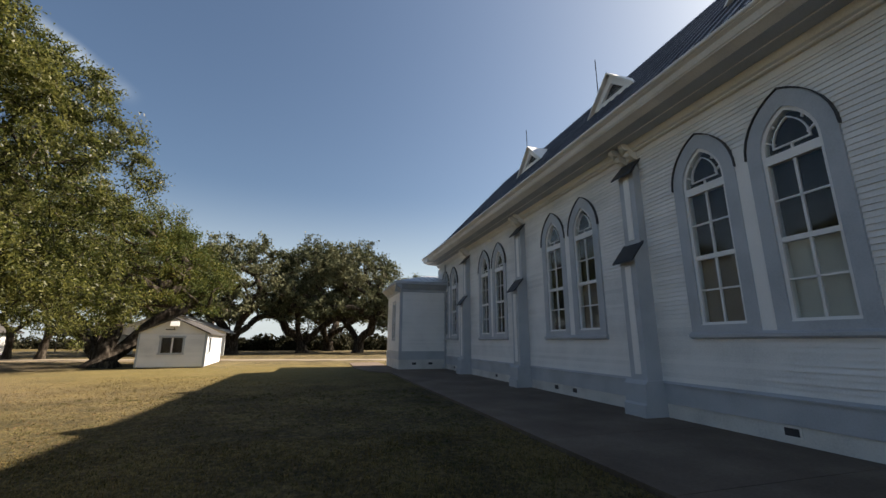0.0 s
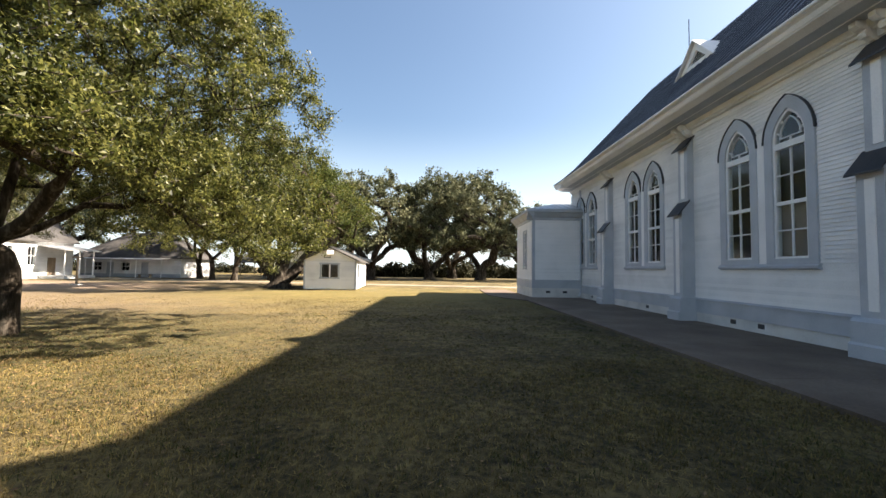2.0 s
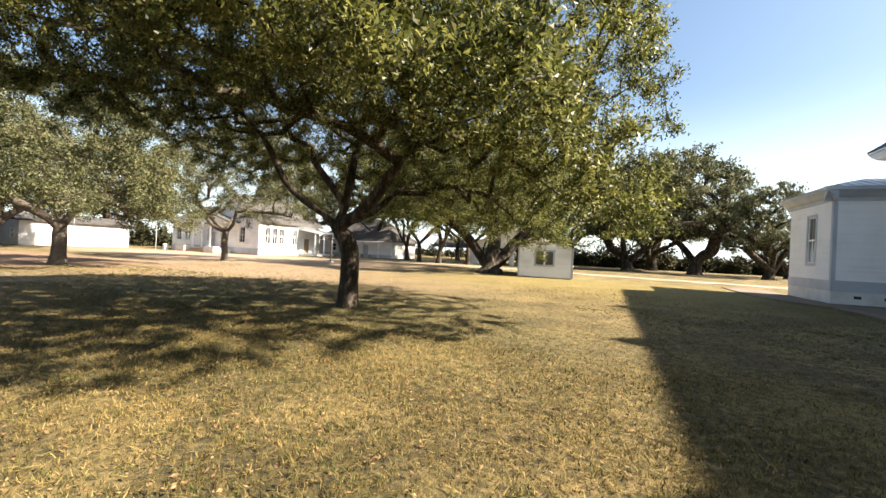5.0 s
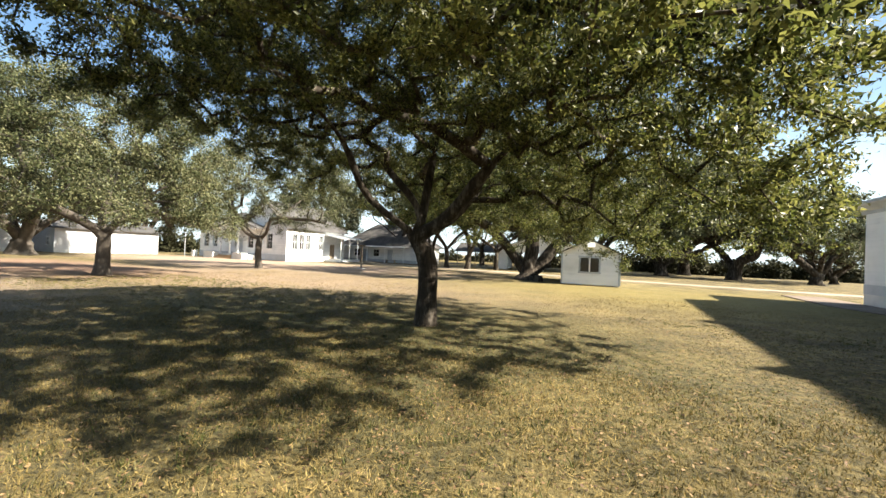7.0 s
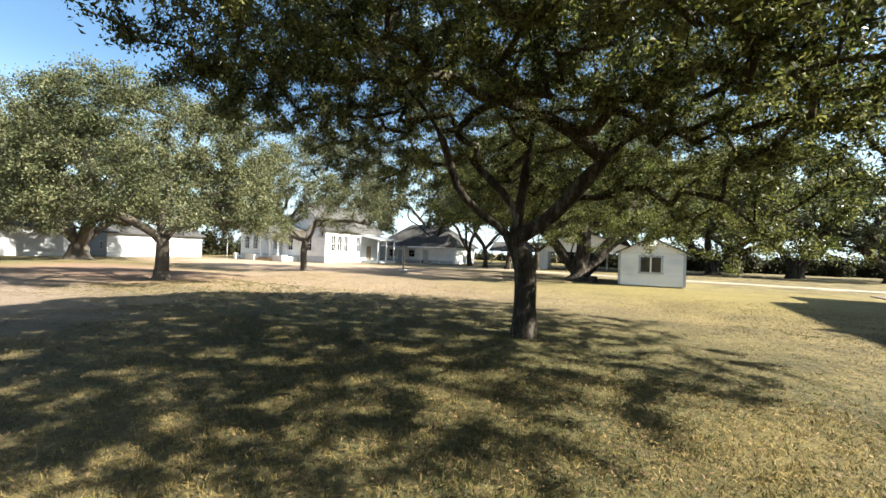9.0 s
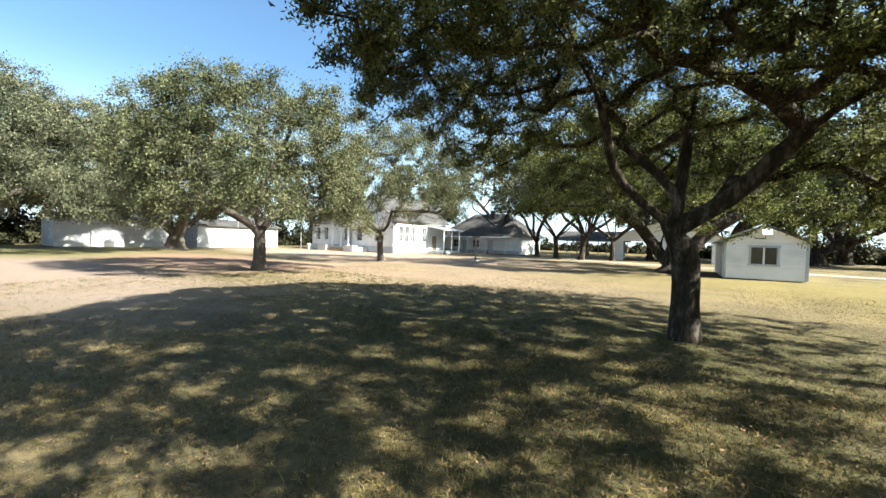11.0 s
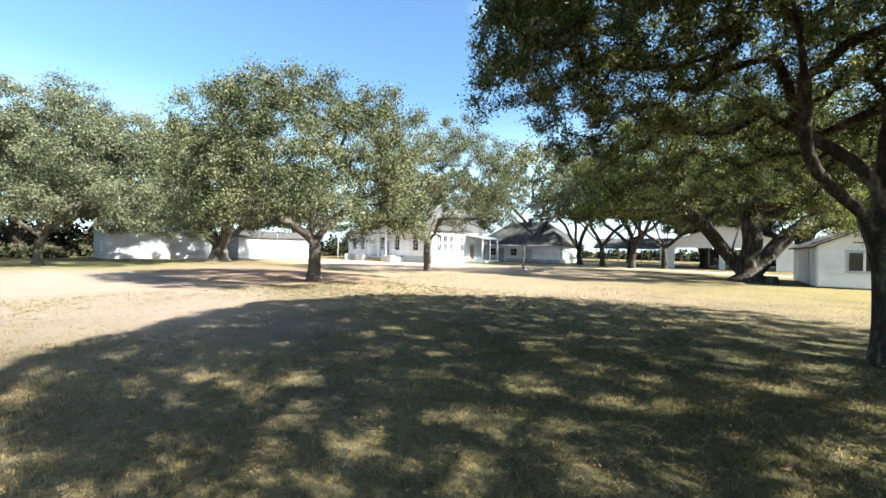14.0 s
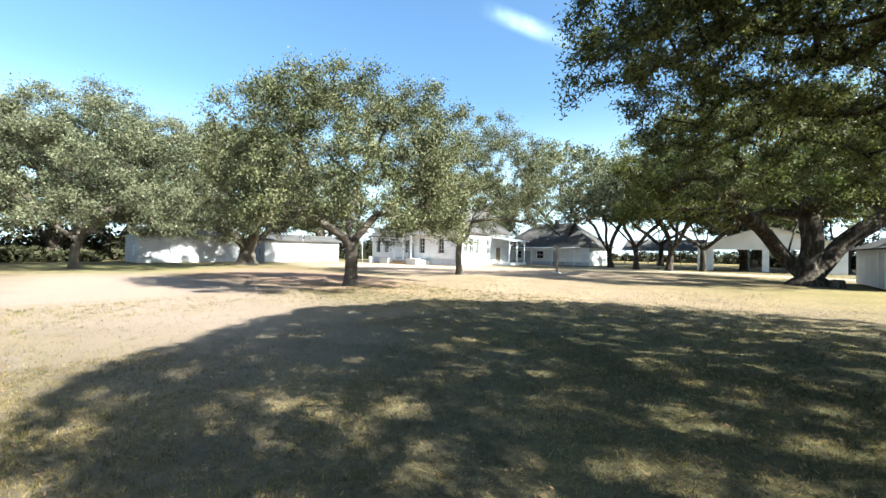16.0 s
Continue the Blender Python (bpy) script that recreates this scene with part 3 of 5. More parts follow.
def board_rows():
    """Lap boards as (y0, y1, z) in the church's frame, broken at casings and buttresses."""
    rows = []
    z, step = 0.86, 0.106
    while z < 6.86:
        cuts = [(b - 0.28, b + 0.28) for b in BUTTS]
        zc = z + step / 2
        for c in BAYS:
            for s in (-0.92, 0.92):
                if 2.0 < zc < 5.42:
                    cuts.append((c + s - 0.74, c + s + 0.74))
                elif 5.42 <= zc < 6.5:
                    h = 0.70 * math.sqrt(max(0, 1 - ((zc - 5.42) / 1.1) ** 1.5))
                    cuts.append((c + s - h, c + s + h))
            if 1.9 < zc < 5.75:
                cuts.append((c - 0.2, c + 0.2))
        cuts.sort()
        y = Y0
        for a, b in cuts:
            if a > y + 0.03:
                rows.append((y, a, z))
            y = max(y, b)
        if Y1 - 0.12 > y:
            rows.append((y, Y1 - 0.12, z))
        z += step
    return rows, step


def church_walls():
    rows, step = board_rows()
    bm = B()
    # wall core, pieced round the window openings
    levels = [(0.0, 2.1, None), (2.1, 5.42, 0.60), (5.42, 5.75, 0.56), (5.75, 6.05, 0.42), (6.05, 6.3, 0.24), (6.3, 7.8, None)]
    for z0, z1, h in levels:
        y = Y0
        if h:
            for c in BAYS:
                for s in (-0.92, 0.92):
                    box(bm, 0.0, 0.25, y, c + s - h, z0, z1)
                    y = c + s + h
        box(bm, 0.0, 0.25, y, Y1, z0, z1)
    box(bm, 0.25, 11.2, Y1 - 0.25, Y1, 0.0, 7.8)
    box(bm, 10.95, 11.2, Y0, Y1 - 0.25, 0.0, 7.8)
    box(bm, 0.25, 10.95, Y0, Y0 + 0.25, 0.0, 7.8)
    wall = part("wall", bm, "white", church, "white painted lap-board wall")
    bm = B()
    box(bm, 0.26, 10.94, Y0 + 0.26, Y1 - 0.26, 0.7, 0.8)
    box(bm, 0.26, 10.94, Y0 + 0.26, Y1 - 0.26, 7.6, 7.7)
    part("floor_and_ceiling", bm, "inside", church)
    bm = B()
    box(bm, -0.06, 0.0, Y0, Y1, 0.34, 0.80)
    prism(bm, [(-0.10, 0.78), (-0.10, 0.81), (0, 0.87), (0, 0.78)], "y", Y0, Y1)
    box(bm, -0.04, 0.0, Y1 - 0.14, Y1 + 0.04, 0.8, 7.0)
    part("skirt_board", bm, "trim", church, "grey-blue skirt board")
    bm = B()
    box(bm, -0.03, 0.0, Y0, Y1, 0.0, 0.34)
    part("footing", bm, "footing", church, "pale painted footing")
    for y in (-2.0, 5.35, 11.9, 13.0, 18.2, 24.6):
        v = thing("foundation_vent", "", "")
        v.parent = church
        bm = B()
        ring(bm, [(y - 0.17, 0.12), (y - 0.17, 0.32), (y + 0.17, 0.32), (y + 0.17, 0.12)], [(y - 0.13, 0.15), (y - 0.13, 0.29), (y + 0.13, 0.29), (y + 0.13, 0.15)], -0.05, -0.02)
        part("vent_frame", bm, "footing", v)
        bm = B()
        box(bm, -0.036, -0.028, y - 0.13, y + 0.13, 0.15, 0.29)
        part("vent_grille", bm, "dark", v)
    for c in BAYS:
        bm = B()
        box(bm, -0.055, 0.05, c - 0.15, c + 0.15, 1.98, 5.80)
        part("mullion_panel", bm, "white", church)
        bm = B()
        prism(bm, [(-0.14, 1.90), (-0.14, 1.96), (-0.05, 2.02), (0.0, 2.02), (0.0, 1.86), (-0.05, 1.86)], "y", c - 1.74, c + 1.74)
        part("sill", bm, "trim", church)
    near = [r for r in rows if 1.8 < r[0] < 15.2 and r[1] < 15.2]
    near.sort(key=lambda r: r[0])
    lone = near[:300]
    rest = [r for r in rows if r not in set(lone)]
    bm_v, bm_f = [], []
    rng = random.Random(5)
    for y0, y1, z in rest:
        o, t = len(bm_v), 0.034 + rng.uniform(-0.003, 0.003)
        for y in (y0 + 0.002, y1 - 0.002):
            bm_v += [(-0.002, y, z), (-t, y, z), (-0.008, y, z + step), (-0.002, y, z + step)]
        bm_f += [(o, o + 1, o + 5, o + 4), (o + 1, o + 2, o + 6, o + 5), (o + 2, o + 3, o + 7, o + 6), (o, o + 1, o + 2, o + 3), (o + 4, o + 5, o + 6, o + 7)]
    part("lap_board", (bm_v, [], bm_f), "white", wall, kind="stuff")
    for y0, y1, z in lone:
        t = 0.034 + rng.uniform(-0.003, 0.003)
        piece("board", "board", "white", wall, (-0.002, y0 + 0.002, z), (t, y1 - y0 - 0.004, step))


def sacristy():
    """The low side room at the far end of the wall."""
    x0, x1, y0, y1 = -3.2, 0.0, 26.5, 31.5
    s = thing("sacristy", "", "")
    s.parent = church
    bm = B()
    wy0, wy1 = 28.25, 29.15
    box(bm, x0, x1 + 2.5, y0, y0 + 0.2, 0, 5.3)
    box(bm, x0, x1 + 2.5, y1 - 0.2, y1, 0, 5.3)
    box(bm, x0, x0 + 0.2, y0 + 0.2, wy0, 0, 5.3)
    box(bm, x0, x0 + 0.2, wy1, y1 - 0.2, 0, 5.3)
    box(bm, x0, x0 + 0.2, wy0, wy1, 0, 1.95)
    box(bm, x0, x0 + 0.2, wy0, wy1, 4.45, 5.3)
    box(bm, 2.3, 2.5, y0 + 0.2, y1 - 0.2, 0, 5.3)
    part("sacristy_wall", bm, "white", s)
    v, f = [], []
    z = 1.16
    while z < 5.0:
        for a, b, face in ((x0 + 0.14, -0.02, "y"), (y0 + 0.14, wy0 - 0.12, "x"), (wy1 + 0.12, y1, "x"), (wy0 - 0.12, wy1 + 0.12, "m")):
            if face == "m" and 1.8 < z < 4.55:
                continue
            o = len(v)
            for q in (a, b):
                for dd, dz in ((0.0, 0), (0.032, 0), (0.008, 0.106), (0.0, 0.106)):
                    v.append((q, y0 - dd, z + dz) if face == "y" else (x0 - dd, q, z + dz))
            f += [(o, o + 1, o + 5, o + 4), (o + 1, o + 2, o + 6, o + 5), (o + 2, o + 3, o + 7, o + 6), (o, o + 1, o + 2, o + 3), (o + 4, o + 5, o + 6, o + 7)]
        z += 0.106
    part("sacristy_board", (v, [], f), "white", s, kind="stuff")
    bm = B()
    box(bm, x0 - 0.05, x1, y0 - 0.05, y0, 0.62, 1.14)
    box(bm, x0 - 0.05, x0, y0, y1, 0.62, 1.14)
    box(bm, x0 - 0.08, x1, y0 - 0.08, y0 - 0.05, 1.10, 1.16)
    box(bm, x0 - 0.035, x0 + 0.14, y0 - 0.035, y0, 1.16, 5.1)
    box(bm, x0 - 0.035, x0, y0, y0 + 0.14, 1.16, 5.1)
    box(bm, -0.12, 0.0, y0 - 0.035, y0, 1.16, 5.1)
    ring(bm, [(wy0 - 0.14, 1.83), (wy0 - 0.14, 4.58), (wy1 + 0.14, 4.58), (wy1 + 0.14, 1.83)], [(wy0, 1.97), (wy0, 4.45), (wy1, 4.45), (wy1, 1.97)], x0 - 0.05, x0 + 0.04)
    part("sacristy_trim", bm, "trim", s)
    bm = B()
    ring(bm, [(wy0, 1.96), (wy0, 4.45), (wy1, 4.45), (wy1, 1.96)], [(wy0 + 0.07, 2.03), (wy0 + 0.07, 4.38), (wy1 - 0.07, 4.38), (wy1 - 0.07, 2.03)], x0 + 0.0, x0 + 0.08)
    box(bm, x0 + 0.01, x0 + 0.06, wy0, wy1, 3.16, 3.25)
    box(bm, x0 + 0.02, x0 + 0.05, 28.68, 28.72, 2.0, 4.4)
    part("sacristy_sash", bm, "white", s)
    for z0, z1 in ((2.0, 3.2), (3.2, 4.4)):
        piece("pane", "pane", "glass", s, (x0 + 0.035, wy0 + 0.05, z0), (0.006, wy1 - wy0 - 0.1, z1 - z0))
    bm = B()
    box(bm, x0 - 0.03, x1, y0 - 0.03, y0, 0, 0.62)
    box(bm, x0 - 0.03, x0, y0, y1, 0, 0.62)
    part("sacristy_footing", bm, "footing", s)
    for xx in (-2.2, -1.1):
        bm = B()
        box(bm, xx - 0.14, xx + 0.14, y0 - 0.036, y0 - 0.028, 0.30, 0.44)
        part("sacristy_vent", bm, "dark", s)
    ev = [(0.0, 5.05), (0.06, 5.08), (0.08, 5.22), (0.2, 5.3), (0.34, 5.5), (0.46, 5.56), (0.46, 5.72), (0.0, 5.80)]
    bm = B()
    prism(bm, [(y0 - o, z) for o, z in ev], "x", x0 - 0.4, 0.02)
    prism(bm, [(x0 - o, z) for o, z in ev], "y", y0 - 0.4, y1 + 0.4)
    part("sacristy_eave", bm, "trim", s)
    bm = B()
    a = [bm.verts.new(p) for p in ((x0 - 0.46, y0 - 0.46, 5.73), (2.5, y0 - 0.46, 5.73), (2.5, y1 + 0.46, 5.73), (x0 - 0.46, y1 + 0.46, 5.73))]
    t = [bm.verts.new(p) for p in ((x0 + 2.4, y0 + 2.4, 6.6), (2.5, y0 + 2.4, 6.6), (2.5, y1 - 2.4, 6.6), (x0 + 2.4, y1 - 2.4, 6.6))]
    for i in range(4):
        bm.faces.new((a[i], a[(i + 1) % 4], t[(i + 1) % 4], t[i]))
    bm.faces.new(t)
    part("sacristy_roof", bm, "tin", s, "pale seamed metal roof")
    v, f = [], []
    for i in range(12):
        xx = x0 + 0.1 + i * 0.45
        k = min(1.0, max(0.05, (xx - x0 + 0.4) / 2.8))
        tube(v, f, [Vector((xx, y0 - 0.44, 5.76)), Vector((xx, y0 - 0.46 + 2.86 * k, 5.75 + 0.85 * k))], [0.025, 0.025], 4)
    part("sacristy_seams", (v, [], f), "tin", s)
    part("downspout", pipe([(-0.12, 26.36, 7.35), (-0.12, 26.36, 6.9), (-0.1, 26.40, 6.5), (-0.1, 26.40, 0.35), (-0.3, 26.2, 0.12)], 0.055, 8), "trim", church, "grey painted downspout")


church_roof()
for y in (-1.3, 5.4, 11.75, 18.5):
    dormer(y)
for y in BUTTS:
    buttress(y)
for k, c in enumerate(BAYS):
    for s in (-0.92, 0.92):
        church_window(c + s, "shade_lit" if k == 1 and s < 0 else "shade_cloth" if k == 1 or k == 2 and s < 0 else "")
sacristy()


# ---- trees ----
def branching(seed, fork, lean, limbs, crown, tips, low, tilt=0.0, dome=False):
    """A skeleton: a trunk, main limbs, then twigs that reach for points spread through the crown. crown: centre and radii; low: the crown's underside at a share of its radius."""
    rng = np.random.default_rng(seed)
    cx, cy, cz, rx, ry, rz = crown
    P, par = [np.array((0, 0, -0.15))], [-1]

    def run(i, target, step, wander, sag=0.0):
        a = P[i]
        d = np.linalg.norm(target - a)
        k = max(1, int(d / step))
        off, kink = rng.normal(0, wander * d, 3), rng.normal(0, wander * 0.55 * d, 3)
        for s in range(1, k + 1):
            f = s / k
            p = a + (target - a) * f + off * math.sin(math.pi * f) + kink * math.sin(2 * math.pi * f) + np.array((0, 0, sag * d * math.sin(math.pi * f))) + rng.normal(0, 0.03, 3) * (f < 1)
            P.append(p)
            par.append(i)
            i = len(P) - 1
        return i
    top = run(0, np.array((lean[0], lean[1], fork)), 0.4, 0.02)
    for dx, dy, dz, ln in limbs:
        d = np.array((dx, dy, dz), float)
        d /= np.linalg.norm(d)
        mid = run(top, P[top] + d * ln * 0.55, 0.45, 0.09)
        if dome:
            d = d * np.array((1.15, 1.15, 0.5))
        run(mid, P[mid] + (d + np.array((dx, dy, 0)) * 0.25 + rng.normal(0, 0.12, 3)) * ln * 0.5, 0.45, 0.10)
    n0 = len(P)
    pts = []
    while dome and len(pts) < tips:
        # a dome over a drooping skirt, lower on the sunny side
        a, rho = rng.uniform(0, 2 * math.pi), math.sqrt(rng.uniform(0.0, 1.0))
        ca, sa = math.cos(a), math.sin(a)
        edge = rho * (1 + 0.16 * noise.noise((ca * 2.4 + seed, sa * 2.4, 0.5)) + 0.10 * noise.noise((ca * 6 + seed, sa * 6, 4.5)) + 0.09 * math.cos(a + 1.05) - 0.08 * max(0.0, math.cos(a - 3.6)))
        if rng.uniform(0, 1) > 0.78 + 0.22 * math.cos(a + 1.05):
            continue
        hi = cz + rz * (max(0.0, 1 - rho ** (1.7 + 1.8 * max(0.0, math.cos(a + 1.2)))) ** 0.5) * (1 + 0.22 * noise.noise((ca * rho * 3.2, sa * rho * 3.2, seed)))
        lo = low[0] + (low[1] - low[0]) * rho ** 2 - tilt * rho * (0.7 * ca + 0.7 * sa) + 0.5 * noise.noise((ca * rho * 4, sa * rho * 4, seed + 9.0))
        f = rng.uniform(0, 1)
        pick = rng.uniform(0, 1)
        f = 1 - 0.30 * f ** 1.5 if pick < 0.36 else 0.3 * f if pick < 0.60 else f
        if rho > 0.8:
            hi = max(hi, lo + 1.2)
        pts.append(np.array((cx + edge * ca * rx, cy + edge * sa * ry, lo + (hi - lo) * f)))
    while len(pts) < tips:
        q = rng.normal(0, 1, 3)
        q /= np.linalg.norm(q)
        r = rng.uniform(0.40, 1.0) ** 0.5
        lump = 1 + 0.22 * noise.noise((q[0] * 2.2 + seed, q[1] * 2.2, q[2] * 2.2))
        fill = min(1.7, 1 / math.sqrt(max(0.05, 1 - q[2] ** 2))) if q[2] < 0 else 1.0
        p = np.array((cx, cy, cz)) + q * r * lump * np.array((rx * fill, ry * fill, rz))
        rho = math.hypot(p[0] - cx, p[1] - cy) / max(rx, ry)
        if p[2] < low[0] + (low[1] - low[0]) * rho ** 2 - tilt * (p[0] - cx) / rx:
            continue
        pts.append(p)
    pts.sort(key=lambda p: np.linalg.norm(p - P[top]))
    tip_ids = []
    for p in pts:
        arr = np.array(P[top:])
        d = np.linalg.norm(arr - p, axis=1) + 0.25 * np.maximum(0, arr[:, 2] - p[2])
        i = top + int(np.argmin(d))
        tip_ids.append(run(i, p, 0.55, 0.07, -0.02))
    # ease the bends of the wood
    heir = {}
    for i in range(len(P) - 1, 0, -1):
        heir.setdefault(par[i], []).append(i)
    ends = set(tip_ids)
    for _ in range(4):
        Q = list(P)
        for i in range(2, len(P)):
            if i not in ends and i in heir:
                Q[i] = 0.5 * P[i] + 0.25 * P[par[i]] + 0.25 * P[heir[i][-1]]
        P = Q
    return P, par, tip_ids, top


def wood_mesh(P, par, tips, trunk_r, power, top, min_r=0.011, flare=1.5):
    n = len(P)
    load = np.zeros(n)
    kids = [[] for _ in range(n)]
    for i in range(n - 1, 0, -1):
        if not kids[i]:
            load[i] = 1
        load[par[i]] += load[i]
        kids[par[i]].append(i)
    rad = np.maximum(min_r, trunk_r * (load / load[0]) ** power)
    cap = np.zeros(n)
    for i in range(n - 1, 0, -1):
        cap[i] = max(cap[i], min_r)
        if i > top:
            rad[i] = min(rad[i], cap[i])
        step = float(np.linalg.norm(P[i] - P[par[i]]))
        cap[par[i]] = max(cap[par[i]], rad[i] * (1 + 0.33 * step) + 0.01 * step)
    rad[0] = trunk_r * flare
    if n > 2:
        rad[1] = max(rad[1], trunk_r * (1 + (flare - 1) * 0.4))
    big, small = ([], []), ([], [])
    starts = [(0, None)]
    while starts:
        i, frm = starts.pop()
        line, rr = ([Vector(P[frm])], [float(min(rad[frm], rad[i] * 1.25))]) if frm is not None else ([], [])
        while True:
            line.append(Vector(P[i]))
            rr.append(float(rad[i]))
            if not kids[i]:
                break
            ks = sorted(kids[i], key=lambda k: -load[k])
            starts += [(k, i) for k in ks[1:]]
            i = ks[0]
        if len(line) > 1:
            v, f = big if rr[0] > trunk_r * 0.3 else small
            tube(v, f, line, rr, 12 if rr[0] > trunk_r * 0.5 else 7 if rr[0] > 0.06 else 4)
    return big, small


def leaf_mesh(name, P, par, tips, per_tip, size, spread, seed, mat):
    rng = np.random.default_rng(seed + 77)
    ends = np.array([P[i] for i in tips])
    prev = np.array([P[par[i]] for i in tips])
    n = per_tip * len(tips)
    k = rng.integers(0, len(tips), n)
    w = rng.uniform(0, 1.15, (n, 1))
    c = prev[k] + (ends[k] - prev[k]) * w + np.clip(rng.normal(0, 1, (n, 3)), -1.5, 1.5) * np.array((spread, spread, spread * 0.7)) * rng.uniform(0.3, 1.15, (n, 1))
    a = rng.normal(0, 1, (n, 3)) + np.array((0, 0, -0.2))
    a /= np.linalg.norm(a, axis=1)[:, None]
    b = np.cross(a, rng.normal(0, 1, (n, 3)) + np.array((0, 0, 0.8)))
    b /= np.linalg.norm(b, axis=1)[:, None]
    s = size * rng.uniform(0.6, 1.3, (n, 1))
    q = 3
    corners = [c - a * s, c + a * s, c + b * s * (0.72 if size < 0.045 else 1.0)]
    v = np.stack(corners, 1).reshape(-1, 3)
    me = bpy.data.meshes.new(name)
    me.vertices.add(q * n)
    me.vertices.foreach_set("co", v.astype(np.float32).ravel())
    me.loops.add(q * n)
    me.loops.foreach_set("vertex_index", np.arange(q * n, dtype=np.int32))
    me.polygons.add(n)
    me.polygons.foreach_set("loop_start", np.arange(0, q * n, q, dtype=np.int32))
    me.update(calc_edges=True)
    me.materials.append(M[mat])
    return me


def tree(label, at, seed, fork, trunk_r, crown, tips, per_tip, leaf, spread, low, leaf_mat="leaf", bark="bark", limbs=None, lean=(0, 0), power=0.5, group="oaks on the lawn", turn=0.0, flare=1.5, tilt=0.0, dome=False):
    rng = random.Random(seed)
    if limbs is None:
        k = rng.choice((4, 5))
        a0 = rng.uniform(0, 6.28)
        r = max(crown[3], crown[4])
        limbs = [(math.cos(a0 + i * 6.283 / k + rng.uniform(-0.3, 0.3)), math.sin(a0 + i * 6.283 / k + rng.uniform(-0.3, 0.3)), rng.uniform(0.7, 1.3), r * rng.uniform(0.55, 0.8)) for i in range(k)]
        limbs.append((rng.uniform(-0.25, 0.25), rng.uniform(-0.25, 0.25), 1, crown[5] * 1.0))
    P, par, tip_ids, top = branching(seed, fork, lean, limbs, crown, tips, low, tilt, dome)
    big, small = wood_mesh(P, par, tip_ids, trunk_r, power, top, flare=flare)
    t = thing("oak_tree", label, "tree", pose(*at, 0, 0, turn), group)
    part("trunk", (big[0], [], big[1]), bark, t, "rough dark trunk and limbs", smooth=True)
    part("twig", (small[0], [], small[1]), bark, t, kind="stuff", smooth=True)
    me = leaf_mesh("crown", P, par, tip_ids, per_tip, leaf, spread, seed, leaf_mat)
    ob = new("crown", me)
    ob.parent = t
    return t


tree("live oak with forking dark trunk on the lawn", (-12.6, 10.5, 0), 11, 2.35, 0.262, (0.6, -1.0, 5.3, 7.1, 7.4, 3.9), 5400, 128, 0.043, 0.155, (4.3, 3.1),
     limbs=[(-0.45, -0.85, 0.85, 6.6), (-0.75, 0.15, 0.9, 5.6), (0.0, 0.1, 1.2, 4.8), (0.92, -0.12, 0.72, 6.6), (0.3, 0.85, 0.8, 5.6)], power=0.5, tilt=1.5, flare=1.3, dome=True)
tree("grey-green oak on the lawn before the house", (-33.0, 12.9, 0), 21, 2.1, 0.32, (0.2, -0.6, 6.0, 6.4, 6.4, 4.3), 950, 200, 0.055, 0.34, (3.3, 2.0), "leaf_pale", "bark_far")
tree("thin-crowned oak before the house corner", (-36.2, 25.6, 0), 22, 2.4, 0.26, (1.2, 0.9, 7.2, 6.3, 6.3, 4.9), 900, 120, 0.056, 0.33, (3.9, 3.2), "leaf_pale", "bark_far")
tree("huge old oak with spreading low limbs beside the shed", (-15.4, 35.0, 0), 31, 0.25, 0.80, (-2.2, 1.0, 7.8, 9.6, 9.8, 4.7), 1200, 105, 0.085, 0.42, (6.2, 3.6), "leaf_gold", "bark",
     limbs=[(-0.60, -0.46, 0.85, 9.5), (-0.05, 0.1, 1.2, 8.5), (0.68, 0.52, 0.82, 9.5), (-0.2, 0.6, 1.1, 8)], flare=1.75, power=0.42)
tree("broad oak before the white outbuildings", (-58.5, 5.0, 0), 41, 2.4, 0.30, (0.5, 1.6, 8.0, 8.8, 9.4, 6.2), 760, 230, 0.082, 0.5, (3.6, 1.9), "leaf_hazed", "bark_far")
tree("old oak leaning over the white outbuilding", (-64.0, 20.5, 0), 42, 1.4, 0.9, (0.5, -2.5, 8.8, 9.5, 11.0, 6.2), 900, 190, 0.09, 0.5, (4.2, 2.6), "leaf_hazed", "bark_far", power=0.45)


